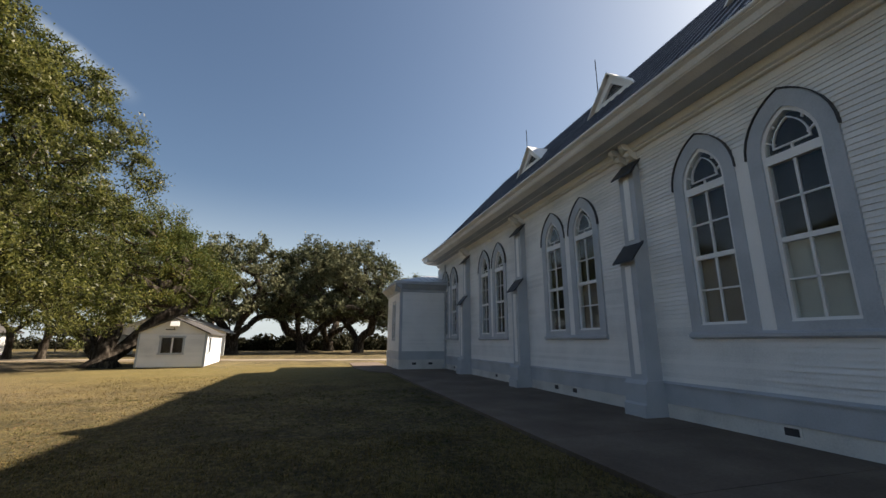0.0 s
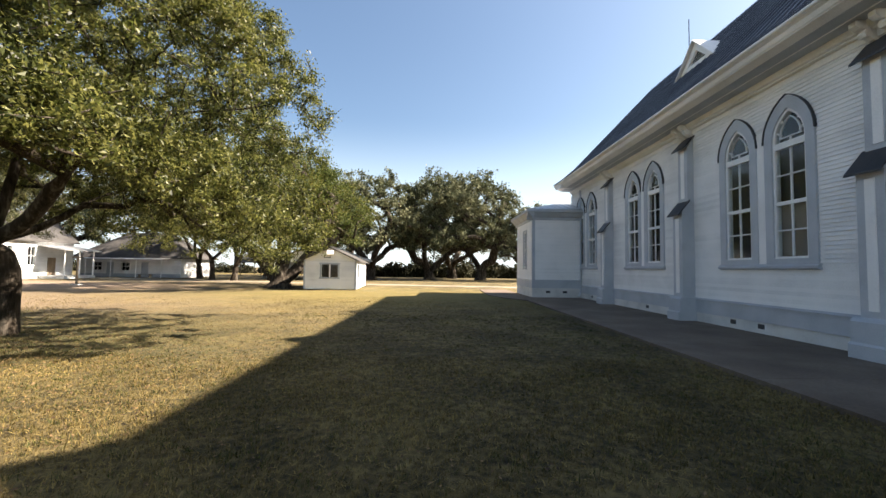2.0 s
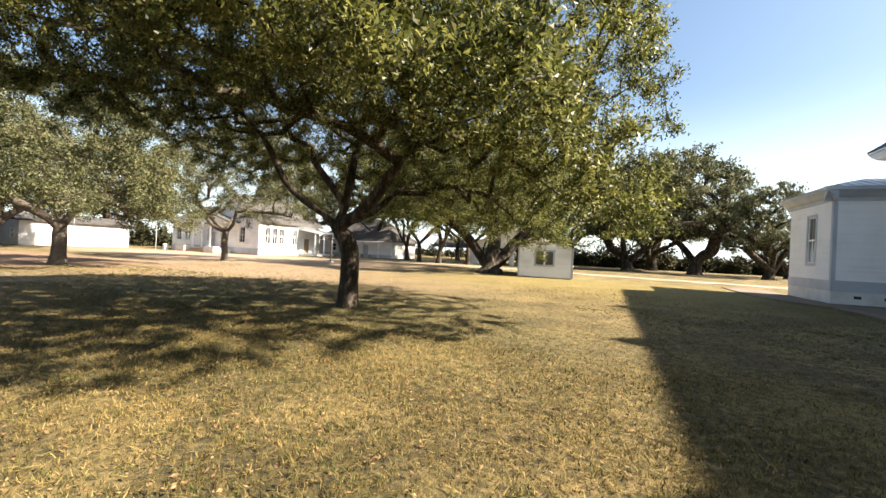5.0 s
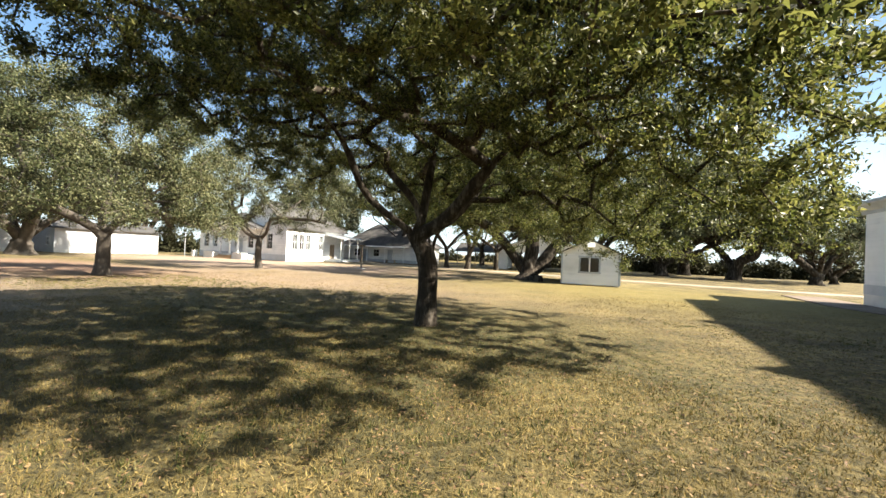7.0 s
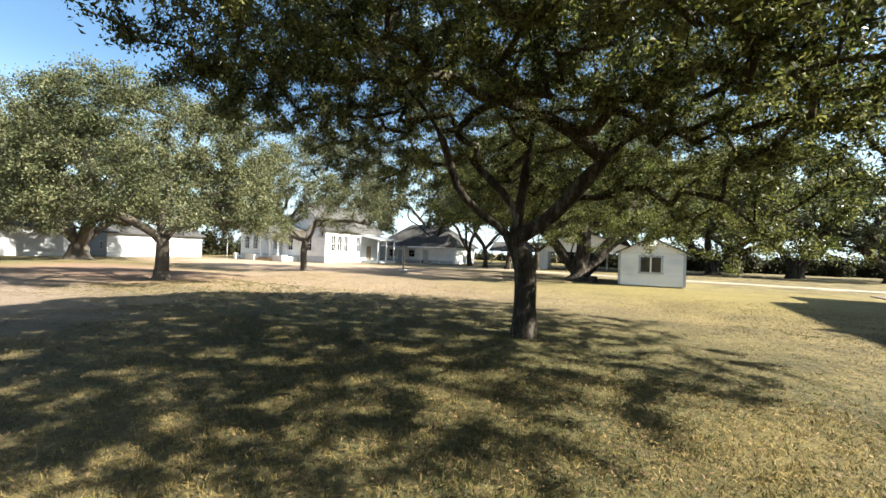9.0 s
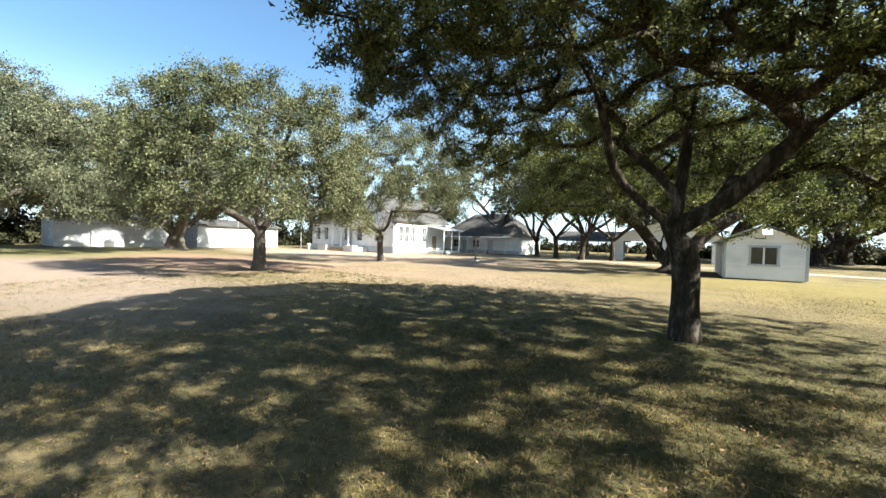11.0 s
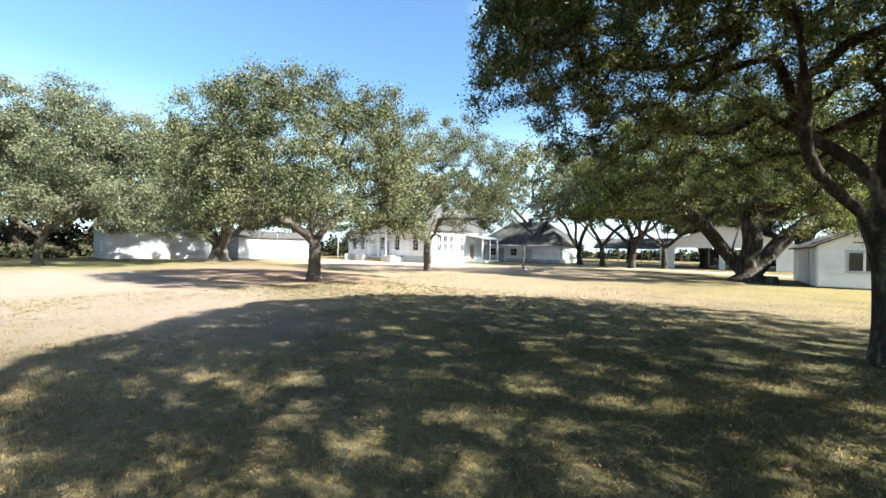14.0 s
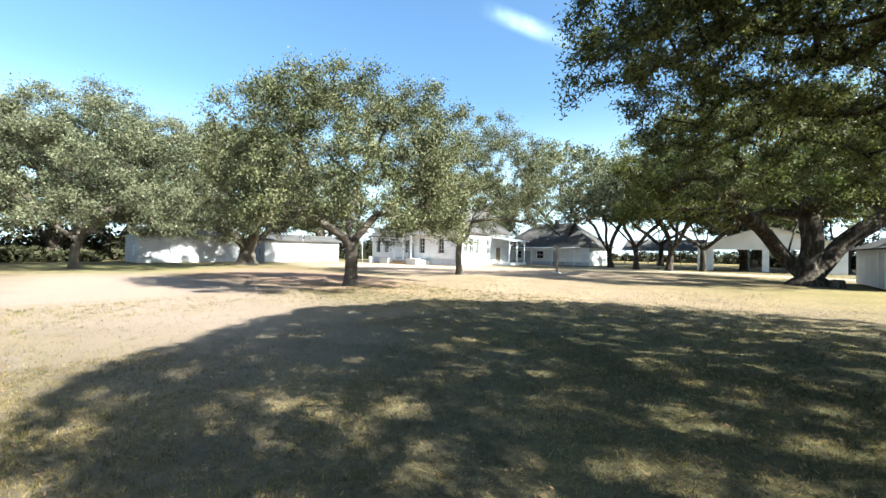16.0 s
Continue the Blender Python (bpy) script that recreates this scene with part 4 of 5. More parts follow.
def far_oaks():
    """The dark row of old oaks beyond the drive, and others round the yard."""
    kinds = [tree("old dark oak in the row beyond the drive", (-12.5, 64, 0), 51, 1.6, 0.85, (0, 0, 10.4, 8.5, 8.0, 6.6), 480, 52, 0.21, 0.55, (6.4, 4.2), "leaf_dark_hazed", "bark", group="row of old oaks", power=0.44),
             tree("old leaning oak in the row beyond the drive", (-3.2, 68, 0), 52, 1.2, 0.8, (1.5, 0, 10.6, 8.0, 8.5, 7.2), 480, 52, 0.21, 0.55, (6.4, 4.2), "leaf_dark_hazed", "bark", group="row of old oaks", power=0.44, limbs=[(-0.8, 0.1, 1, 9), (0.9, -0.2, 0.9, 9), (0.2, 0.5, 1, 8), (-0.2, -0.5, 1, 8)]),
             tree("slim oak in the yard by the barn", (-30.5, 52, 0), 53, 2.6, 0.30, (0, 0, 9.2, 6.0, 6.0, 4.2), 320, 34, 0.17, 0.5, (7.0, 5.6), "leaf_dark_hazed", "bark", group="yard oaks", power=0.47),
             tree("leaning oak with two tall stems in the yard", (-26.5, 49.5, 0), 57, 1.5, 0.34, (0.6, 0.4, 9.0, 6.2, 5.6, 4.3), 320, 34, 0.17, 0.5, (6.6, 5.2), "leaf_dark_hazed", "bark", group="yard oaks", power=0.47,
                  lean=(0.25, -0.1), limbs=[(-0.35, 0.2, 1.2, 6.5), (0.5, -0.25, 1.1, 6.8), (0.15, 0.4, 1.3, 5.5)])]
    for k, x, y, turn, s in ((1, 5.2, 66, 130, 1.0), (0, 13.0, 64, 70, 0.72), (0, -21.5, 78, 200, 0.95), (0, 1.0, 80, 300, 1.05), (0, 17.5, 72, 250, 0.5),
                             (3, -35.5, 58, 200, 1.05), (2, -24.0, 54, 300, 0.95), (3, -21.0, 62, 110, 1.15), (2, -33, 74, 120, 1.3), (2, -44, 62, 250, 1.45), (0, -62, 62, 100, 1.0),
                             (0, -86, 6, 40, 1.0), (1, -84, 42, 150, 1.0), (0, -75, -14, 290, 0.9), (2, -70, -3, 60, 1.0), (1, -98, 14, 30, 1.15)):
        copy_thing(kinds[k], pose(x, y, 0, 0, 0, turn) @ Matrix.Diagonal((s, s, s, 1)))


far_oaks()


def thicket():
    """Brush and far woods that close the view: uneven heaps of leaf clumps."""
    rng = np.random.default_rng(9)
    spots = []
    for x in np.arange(-40, 75, 1.7):
        spots.append((x, 108 + rng.uniform(-3, 3), rng.uniform(5, 9.5) if -8 < x < 8 else rng.uniform(2.2, 4.2) if x >= 8 else rng.uniform(1.6, 3.2)))
    for x in np.arange(-22, 46, 1.2):
        spots.append((x, 88 + rng.uniform(-2, 2), rng.uniform(1.9, 3.6)))
    for y in np.arange(-40, 100, 2.0):
        spots.append((-112 + rng.uniform(-4, 4), y, rng.uniform(2, 6.5)))
    for x in np.arange(-112, -40, 2.2):
        spots.append((x, 112 + rng.uniform(-4, 4), rng.uniform(1.6, 4)))
    for y in np.arange(-40, 9, 2.0):
        spots.append((-80 + rng.uniform(-3, 3), y, rng.uniform(1.0, 3.0)))
    for y in np.arange(-14, 66, 1.6):
        spots.append((-88 + rng.uniform(-2, 2), y, rng.uniform(3, 6.0)))
    cs = []
    for x, y, h in spots:
        n = 330
        q = rng.normal(0, 1, (n, 3))
        q /= np.linalg.norm(q, axis=1)[:, None]
        q *= rng.uniform(0.5, 1, (n, 1))
        q[:, 2] = np.abs(q[:, 2])
        cs.append(np.array((x, y, 0)) + q * np.array((1.9, 1.9, h)))
    c = np.concatenate(cs)
    n = len(c)
    a = rng.normal(0, 1, (n, 3))
    a /= np.linalg.norm(a, axis=1)[:, None]
    b = np.cross(a, rng.normal(0, 1, (n, 3)))
    b /= np.linalg.norm(b, axis=1)[:, None]
    s = rng.uniform(0.2, 0.42, (n, 1))
    v = np.stack([c - a * s, c + b * s * 0.6, c + a * s, c - b * s * 0.6], 1).reshape(-1, 3)
    f = np.arange(4 * n).reshape(-1, 4)
    ob = part("far_woods", (v.tolist(), [], f.tolist()), "brush", None, "dark brush and woods closing the view", "stuff")
    ob["category"] = "woods"


thicket()


# ---- buildings ----
def sash_window(parent, x, y, z0, w, h, face, cols=2, rows=2, depth=0.12, trim="white", rail=True, dim=True):
    """A framed window on a wall. face: 'y' looks to -y, 'x' to +x."""
    o = thing("window", "", "")
    o.parent = parent
    o.matrix_basis = pose(x, y, z0, 0, 0, 0 if face == "y" else 90)
    bm = B()
    for a in ((-w / 2 - 0.12, -w / 2, 0, h), (w / 2, w / 2 + 0.12, 0, h)):
        box(bm, a[0], a[1], -0.06, 0.02, a[2], a[3])
    box(bm, -w / 2 - 0.16, w / 2 + 0.16, -0.08, 0.02, h, h + 0.14)
    box(bm, -w / 2 - 0.16, w / 2 + 0.16, -0.1, 0.02, -0.12, 0)
    part("window_frame", bm, trim, o)
    bm = B()
    if rail:
        box(bm, -w / 2, w / 2, -0.005, depth, h / 2 - 0.035, h / 2 + 0.035)
    for i in range(1, cols):
        xx = -w / 2 + w * i / cols
        box(bm, xx - (0.02 if rail else 0.05), xx + (0.02 if rail else 0.05), 0.0, 0.03, 0, h)
    for k in (0, 1):
        for i in range(1, rows):
            zz = h / 2 * k + h / 2 * i / rows
            box(bm, -w / 2, w / 2, 0.001, 0.029, zz - 0.02, zz + 0.02)
    part("muntins", bm, "white", o)
    for k in (0, 1):
        piece("pane", "pane", "glass", o, (-w / 2, 0.04, h / 2 * k), (0.006, w, h / 2), -math.pi / 2)
    if dim:
        bm = B()
        box(bm, -w / 2 - 0.1, w / 2 + 0.1, 0.22, 0.24, -0.1, h + 0.1)
        part("dark_room", bm, "dark_room", o)
    return o


def wall_y(bm, x0, x1, y, z0, z1, t, holes):
    """A wall that faces -y, with openings (x0, x1, z0, z1)."""
    xs = sorted({x0, x1, *[h[0] for h in holes], *[h[1] for h in holes]})
    zs = sorted({z0, z1, *[h[2] for h in holes], *[h[3] for h in holes]})
    for a, b in zip(xs, xs[1:]):
        for c, d in zip(zs, zs[1:]):
            if not any(h[0] <= a and b <= h[1] and h[2] <= c and d <= h[3] for h in holes):
                box(bm, a, b, y, y + t, c, d)


def wall_x(bm, x, y0, y1, z0, z1, t, holes):
    """A wall whose outer face is at x and looks to +x."""
    ys = sorted({y0, y1, *[h[0] for h in holes], *[h[1] for h in holes]})
    zs = sorted({z0, z1, *[h[2] for h in holes], *[h[3] for h in holes]})
    for a, b in zip(ys, ys[1:]):
        for c, d in zip(zs, zs[1:]):
            if not any(h[0] <= a and b <= h[1] and h[2] <= c and d <= h[3] for h in holes):
                box(bm, x - t, x, a, b, c, d)


def siding(parent, x0, x1, y, z0, z1, step, face="y", holes=(), name="siding", mat="white", lap=0.03):
    """Lap boards over a wall, joined; step is their height."""
    v, f = [], []
    z = z0
    while z + step <= z1 + 1e-6:
        segs = [(x0, x1)]
        for h in holes:
            if h[2] < z + step and h[3] > z:
                segs = [s for a, b in segs for s in ((a, min(b, h[0])), (max(a, h[1]), b)) if s[1] - s[0] > 0.02]
        for a, b in segs:
            o = len(v)
            for q in (a, b):
                for d, dz in ((0.0, 0), (lap, 0), (0.008, step), (0.0, step)):
                    v.append((q, y - d, z + dz) if face == "y" else (y + d, q, z + dz))
            f += [(o, o + 1, o + 5, o + 4), (o + 1, o + 2, o + 6, o + 5), (o + 2, o + 3, o + 7, o + 6), (o, o + 1, o + 2, o + 3), (o + 4, o + 5, o + 6, o + 7)]
        z += step
    return part(name, (v, [], f), mat, parent, kind="stuff")


def gable_roof(parent, x0, x1, y0, y1, ze, zp, over=0.4, mat="shingle", axis="y", t=0.12, label=""):
    """Two slopes with thickness; the ridge runs along axis."""
    bm = B()
    if axis == "y":
        m = (x0 + x1) / 2
        drop = (zp - ze) / (m - x0) * over
        prism(bm, [(x0 - over, ze - drop), (m, zp), (x1 + over, ze - drop), (x1 + over, ze - drop + t), (m, zp + t), (x0 - over, ze - drop + t)], "y", y0 - over, y1 + over)
    else:
        m = (y0 + y1) / 2
        drop = (zp - ze) / (m - y0) * over
        prism(bm, [(y0 - over, ze - drop), (m, zp), (y1 + over, ze - drop), (y1 + over, ze - drop + t), (m, zp + t), (y0 - over, ze - drop + t)], "x", x0 - over, x1 + over)
    return part("roof", bm, mat, parent, label)


def hip_roof(parent, x0, x1, y0, y1, ze, zp, over=0.5, mat="shingle", label=""):
    bm = B()
    x0, x1, y0, y1 = x0 - over, x1 + over, y0 - over, y1 + over
    r = (y1 - y0) / 2
    base = [bm.verts.new(p) for p in ((x0, y0, ze), (x1, y0, ze), (x1, y1, ze), (x0, y1, ze))]
    low = [bm.verts.new((*p.co[:2], ze - 0.14)) for p in base]
    a, b = bm.verts.new((x0 + r, (y0 + y1) / 2, zp)), bm.verts.new((x1 - r, (y0 + y1) / 2, zp))
    for q in ((base[0], base[1], b, a), (base[1], base[2], b), (base[2], base[3], a, b), (base[3], base[0], a)):
        bm.faces.new(q)
    for i in range(4):
        bm.faces.new((base[i], base[(i + 1) % 4], low[(i + 1) % 4], low[i]))
    bm.faces.new(low)
    return part("roof", bm, mat, parent, label)


def shed():
    """The small gabled booth beside the big oak; local x runs along its front."""
    s = thing("garden_shed", "small white gabled shed with a front window", "shed", pose(-12.25, 31.8, 0, 0, 0, 5.0))
    W, D, E, P = 4.0, 8.0, 2.35, 3.3
    hole = [(1.35, 2.6, 1.0, 2.0)]
    side = [(0.9, 1.9, 1.0, 2.0)]
    bm = B()
    wall_y(bm, 0.1, W - 0.1, 0, 0.05, E, 0.1, hole)
    wall_y(bm, 0.1, W - 0.1, D - 0.1, 0.05, E, 0.1, [])
    wall_x(bm, W, 0, D, 0.05, E, 0.1, side)
    wall_x(bm, 0.1, 0, D, 0.05, E, 0.1, [])
    prism(bm, [(0, E), (W, E), (W / 2, P)], "y", 0.0, 0.1)
    prism(bm, [(0, E), (W, E), (W / 2, P)], "y", D - 0.1, D)
    part("wall", bm, "white", s)
    siding(s, 0, W, 0, 0.12, E, 0.15, "y", hole, lap=0.05)
    siding(s, 0, D, W, 0.12, E, 0.15, "x", side, lap=0.05)
    for z in np.arange(E, P - 0.14, 0.15):
        bm = B()
        k = (P - z) / (P - E) * W / 2 - 0.02
        prism(bm, [(W / 2 - k, z), (W / 2 + k, z), (W / 2 + k - 0.3, z + 0.15), (W / 2 - k + 0.3, z + 0.15)], "y", -0.018, 0.0)
        part("board", bm, "white", s)
    for x0, x1, y0, y1 in ((0.0, 0.1, -0.06, 0), (W - 0.1, W, -0.06, 0), (W, W + 0.06, -0.06, 0.06), (W, W + 0.06, D - 0.1, D)):
        bm = B()
        box(bm, x0, x1, y0, y1, 0.1, E)
        part("corner_board", bm, "trim", s)
    sash_window(s, 1.975, 0, 1.0, 1.25, 1.0, "y", 2, 1, trim="trim", rail=False, dim=False)
    bm = B()
    box(bm, 0.1, W - 0.1, 2.2, 2.28, 0.12, 2.3)
    part("partition", bm, "inside", s)
    sash_window(s, W, 1.4, 1.0, 1.0, 1.0, "x", 2, 1, trim="trim", rail=False, dim=False)
    bm = B()
    box(bm, -0.05, 0.0, 1.2, 2.1, 0.1, 2.1)
    part("side_door", bm, "trim", s)
    gable_roof(s, 0, W, 0, D, E, P, 0.28, "shingle", "y", 0.09)
    bm = B()
    box(bm, 0.05, W - 0.05, 0.03, D - 0.03, 0.05, 0.12)
    part("floor", bm, "wood", s)
    lamp = thing("floodlight", "", "")
    lamp.parent = s
    bm = B()
    prism(bm, [(-0.50, 2.78), (-0.36, 2.72), (-0.16, 3.02), (-0.34, 3.1)], "x", W / 2 - 0.2, W / 2 + 0.3)
    part("lamp_head", bm, "lamp_white", lamp)
    part("lamp_arm", pipe([(W / 2, 0.0, 2.62), (W / 2, -0.18, 2.66), (W / 2, -0.26, 2.86)], 0.025, 6), "dark", lamp)
    bm = B()
    box(bm, W / 2 - 0.5, W / 2 + 0.05, -0.03, 0.0, 2.52, 2.58)
    part("bracket", bm, "dark", lamp)


shed()


def house():
    """The white house with a gabled front and a porch."""
    h = thing("house", "white clapboard house with porch and shingled roof", "house", pose(-49.0, 41.0, 0))
    G, L, Z = 8.2, 20.0, 4.7
    wins = [(-3.0, 1.6, 1.0, 2.0), (-6.6, 1.6, 1.0, 2.0)]
    wins2 = [(-11.6, 1.6, 1.0, 1.9), (-16.4, 1.6, 1.0, 1.9), (-18.4, 1.6, 1.0, 1.9)]
    holes = [(x - w / 2, x + w / 2, z, z + t) for x, z, w, t in wins + wins2]
    side = [(1.5, 1.6, 0.9, 2.1), (2.75, 1.6, 0.9, 2.1), (4.0, 1.6, 0.9, 2.1), (6.6, 1.6, 0.9, 2.1)]
    sh = [(y - w / 2, y + w / 2, z, z + t) for y, z, w, t in side]
    bm = B()
    wall_y(bm, -G, -0.2, 0, 0, Z, 0.2, [q for q in holes if q[0] > -G])
    wall_y(bm, -L, -G, 1.8, 0, Z - 0.4, 0.2, [q for q in holes if q[0] < -G])
    wall_x(bm, 0, 0, 12, 0, Z, 0.2, sh)
    box(bm, -G, -G + 0.2, 0.2, 1.8, 0, Z)
    box(bm, -L, -L + 0.2, 2.0, 12, 0, Z - 0.4)
    box(bm, -L, -0.2, 11.8, 12, 0, Z - 0.4)
    prism(bm, [(-G, Z), (0, Z), (-G / 2, Z + 3.4)], "y", 0, 0.2)
    part("wall", bm, "white", h)
    siding(h, -G, 0, 0, 0.85, Z, 0.14, "y", holes)
    siding(h, 0, 12, 0, 0.85, Z, 0.14, "x", sh)
    bm = B()
    box(bm, -G, 0.04, -0.05, 0, 0.0, 0.85)
    box(bm, -L, -G, 1.75, 1.8, 0, 0.85)
    part("skirting", bm, "trim", h)
    for x, z, w, t in wins:
        sash_window(h, x, 0, z, w, t, "y", 2, 2)
    for x, z, w, t in wins2:
        sash_window(h, x, 1.8, z, w, t, "y", 2, 2)
    for y, z, w, t in side:
        sash_window(h, 0, y, z, w, t, "x", 2, 1)
    gable_roof(h, -G, 0, 0, 12, Z, Z + 3.4, 0.45, "shingle", "y", 0.14, "dark shingled gable roof")
    gable_roof(h, -L, -G + 0.2, 1.8, 12, Z - 0.4, Z + 2.4, 0.45, "shingle", "x", 0.14, "dark shingled wing roof")
    # front porch
    p = thing("porch", "", "")
    p.parent = h
    bm = B()
    box(bm, -12.8, -5.0, -1.7, -0.06, 0.0, 0.62)
    box(bm, -12.8, -G - 0.01, -0.06, 1.74, 0.0, 0.62)
    part("porch_floor", bm, "footing", p)
    for x in (-10.9, -9.0, -7.4):
        bm = B()
        box(bm, x - 0.11, x + 0.11, -1.55, -1.33, 0.62, 3.9)
        box(bm, x - 0.16, x + 0.16, -1.6, -1.28, 3.9, 4.05)
        box(bm, x - 0.16, x + 0.16, -1.6, -1.28, 0.62, 0.74)
        part("porch_column", bm, "white", p)
    bm = B()
    box(bm, -11.2, -3.9, -1.62, -1.26, 4.05, 4.3)
    part("porch_beam", bm, "white", p)
    for i in range(19):
        bm = B()
        box(bm, -11.1 + i * 0.39, -10.92 + i * 0.39, -1.72, -1.62, 4.1, 4.26)
        part("dentil", bm, "white", p)
    bm = B()
    prism(bm, [(-11.2, 4.3), (-3.9, 4.3), (-7.55, 5.42)], "y", -1.6, -1.45)
    part("porch_gable", bm, "white", p)
    bm = B()
    prism(bm, [(-11.7, 4.18), (-7.55, 5.44), (-3.4, 4.18), (-3.4, 4.30), (-7.55, 5.56), (-11.7, 4.30)], "y", -1.95, 1.75)
    part("porch_roof", bm, "shingle", p)
    bm = B()
    box(bm, -11.2, -10.0, 1.68, 1.8, 0.62, 2.9)
    part("front_door", bm, "trim", p)
    for i in range(3):
        bm = B()
        box(bm, -10.6, -7.4, -2.0 - 0.3 * i, -1.7 - 0.3 * i, 0, 0.46 - 0.15 * i)
        part("step", bm, "tan", p)
    for x in (-11.8, -6.1):
        bm = B()
        box(bm, x - 0.95, x + 0.95, -2.6, -1.7, 0, 0.75)
        box(bm, x - 1.0, x + 1.0, -2.65, -1.71, 0.75, 0.83)
        part("step_pier", bm, "footing", p)
    # side porch on the sunny side
    q = thing("side_porch", "", "")
    q.parent = h
    bm = B()
    box(bm, 0.06, 3.0, 7.6, 12.0, 0, 0.35)
    part("porch_floor", bm, "footing", q)
    for y in (7.8, 9.8, 11.8):
        part("porch_post", pipe([(2.8, y, 0.35), (2.8, y, 3.4)], 0.08, 8), "white", q)
    bm = B()
    prism(bm, [(0.05, 3.9), (3.3, 3.35), (3.3, 3.47), (0.05, 4.02)], "y", 7.2, 12.4)
    part("porch_roof", bm, "tin", q)
    bm = B()
    box(bm, 0.01, 0.06, 8.6, 9.6, 0.4, 2.5)
    part("side_door", bm, "wood", q)


house()


def stump():
    """A low weathered stump at the foot of the big oak."""
    t = thing("tree_stump", "low dark brown stump at the foot of the oak", "stump", pose(-14.2, 33.3, 0))
    rng = random.Random(4)
    v, f = [], []
    for z, r in ((-0.1, 0.42), (0.15, 0.36), (0.42, 0.33), (0.46, 0.28)):
        for k in range(14):
            a = 6.283 * k / 14
            q = r * (1 + 0.12 * math.sin(3 * a + 1) + rng.uniform(-0.05, 0.05))
            v.append((q * math.cos(a), q * math.sin(a), z + rng.uniform(-0.015, 0.015)))
    for i in range(3):
        for k in range(14):
            a, b = i * 14 + k, i * 14 + (k + 1) % 14
            f.append((a, b, b + 14, a + 14))
    f.append(tuple(range(42, 56)))
    part("body", (v, [], f), "bark", t)


stump()


def barn():
    """The low hipped hall with an awning along its front."""
    b = thing("hall", "low white hall with dark hipped roof and awning", "building", pose(-39.2, 59.5, 0))
    holes = [(-12.6, -11.4, 1.0, 2.1), (-8.6, -7.4, 1.0, 2.1)]
    bm = B()
    wall_y(bm, -15, 0, 0, 0, 2.8, 0.2, holes)
    wall_x(bm, 0, 0.2, 8.5, 0, 2.8, 0.2, [])
    box(bm, -15, -14.8, 0.2, 8.5, 0, 2.8)
    box(bm, -14.8, -0.2, 8.3, 8.5, 0, 2.8)
    part("wall", bm, "white", b)
    siding(b, -15, 0, 0, 0.5, 2.8, 0.15, "y", holes)
    bm = B()
    box(bm, -15, 0.03, -0.04, 0, 0, 0.5)
    part("skirting", bm, "trim", b)
    for x in (-12.0, -8.0):
        sash_window(b, x, 0, 1.0, 1.2, 1.1, "y", 2, 1)
    for x in (-10.2, -5.2):
        bm = B()
        box(bm, x - 0.5, x + 0.5, -0.035, 0.0, 0.05, 2.15)
        part("door", bm, "trim", b)
    for y in (1.8, 4.4, 6.6):
        bm = B()
        box(bm, 0, 0.04, y - 0.5, y + 0.5, 0.1, 2.2)
        part("door", bm, "white", b)
    hip_roof(b, -15, 0, 0, 8.5, 2.85, 6.8, 0.6, "shingle", "dark shingled hip roof")
    bm = B()
    box(bm, -7.2, -6.6, 3.4, 4.0, 6.1, 7.3)
    part("chimney", bm, "shingle", b)
    bm = B()
    prism(bm, [(-2.6, 2.5), (0.0, 2.78), (0.0, 2.84), (-2.6, 2.58)], "x", -15.4, -1.0)
    part("awning", bm, "tin", b, "pale metal awning")
    for x in (-15.2, -11.7, -8.2, -4.7, -1.2):
        part("awning_post", pipe([(x, -2.45, 0), (x, -2.45, 2.52)], 0.05, 6), "white", b)
    bench = thing("bench", "weathered wooden bench under the hall awning", "bench", pose(-43.5, 58.3, 0))
    for y in (-0.15, 0.02, 0.19):
        bm = B()
        box(bm, -0.9, 0.9, y - 0.07, y + 0.07, 0.43, 0.47)
        part("seat_slat", bm, "wood", bench)
    for x in (-0.75, 0.75):
        bm = B()
        box(bm, x - 0.04, x + 0.04, -0.2, 0.24, 0, 0.43)
        part("leg", bm, "wood", bench)


barn()


def pavilion():
    """The open gabled car shelter behind the oak."""
    p = thing("open_shelter", "white gabled open shelter beyond the oak", "shelter", pose(-25.2, 58.0, 0))
    W, D = 13.0, 8.0
    bm = B()
    wall_y(bm, 0, W, 0, 0, 2.9, 0.2, [(1.6, 6.2, 0, 2.5), (6.8, 11.4, 0, 2.5)])
    prism(bm, [(0, 2.9), (W, 2.9), (W / 2, 5.1)], "y", 0, 0.2)
    box(bm, 0, 0.2, 0.2, D, 0, 2.9)
    part("wall", bm, "white", p)
    bm = B()
    for x in (0.15, 4.4, 8.6, W - 0.15):
        box(bm, x - 0.1, x + 0.1, D - 0.2, D, 0, 2.9)
    box(bm, 0, W, D - 0.2, D, 2.6, 2.9)
    part("rear_post", bm, "white", p)
    gable_roof(p, 0, W, 0, D, 2.9, 5.1, 0.4, "tin", "y", 0.1)
    b = thing("picnic_shelter", "dark roofed open shelter behind the hall", "shelter", pose(-40.5, 80, 0))
    for x in (0, 4, 8, 12):
        for y in (0, 6):
            part("post", pipe([(x, y, 0), (x, y, 2.8)], 0.09, 6), "wood", b)
    gable_roof(b, 0, 12, 0, 6, 2.8, 4.4, 0.5, "shingle", "x")


pavilion()


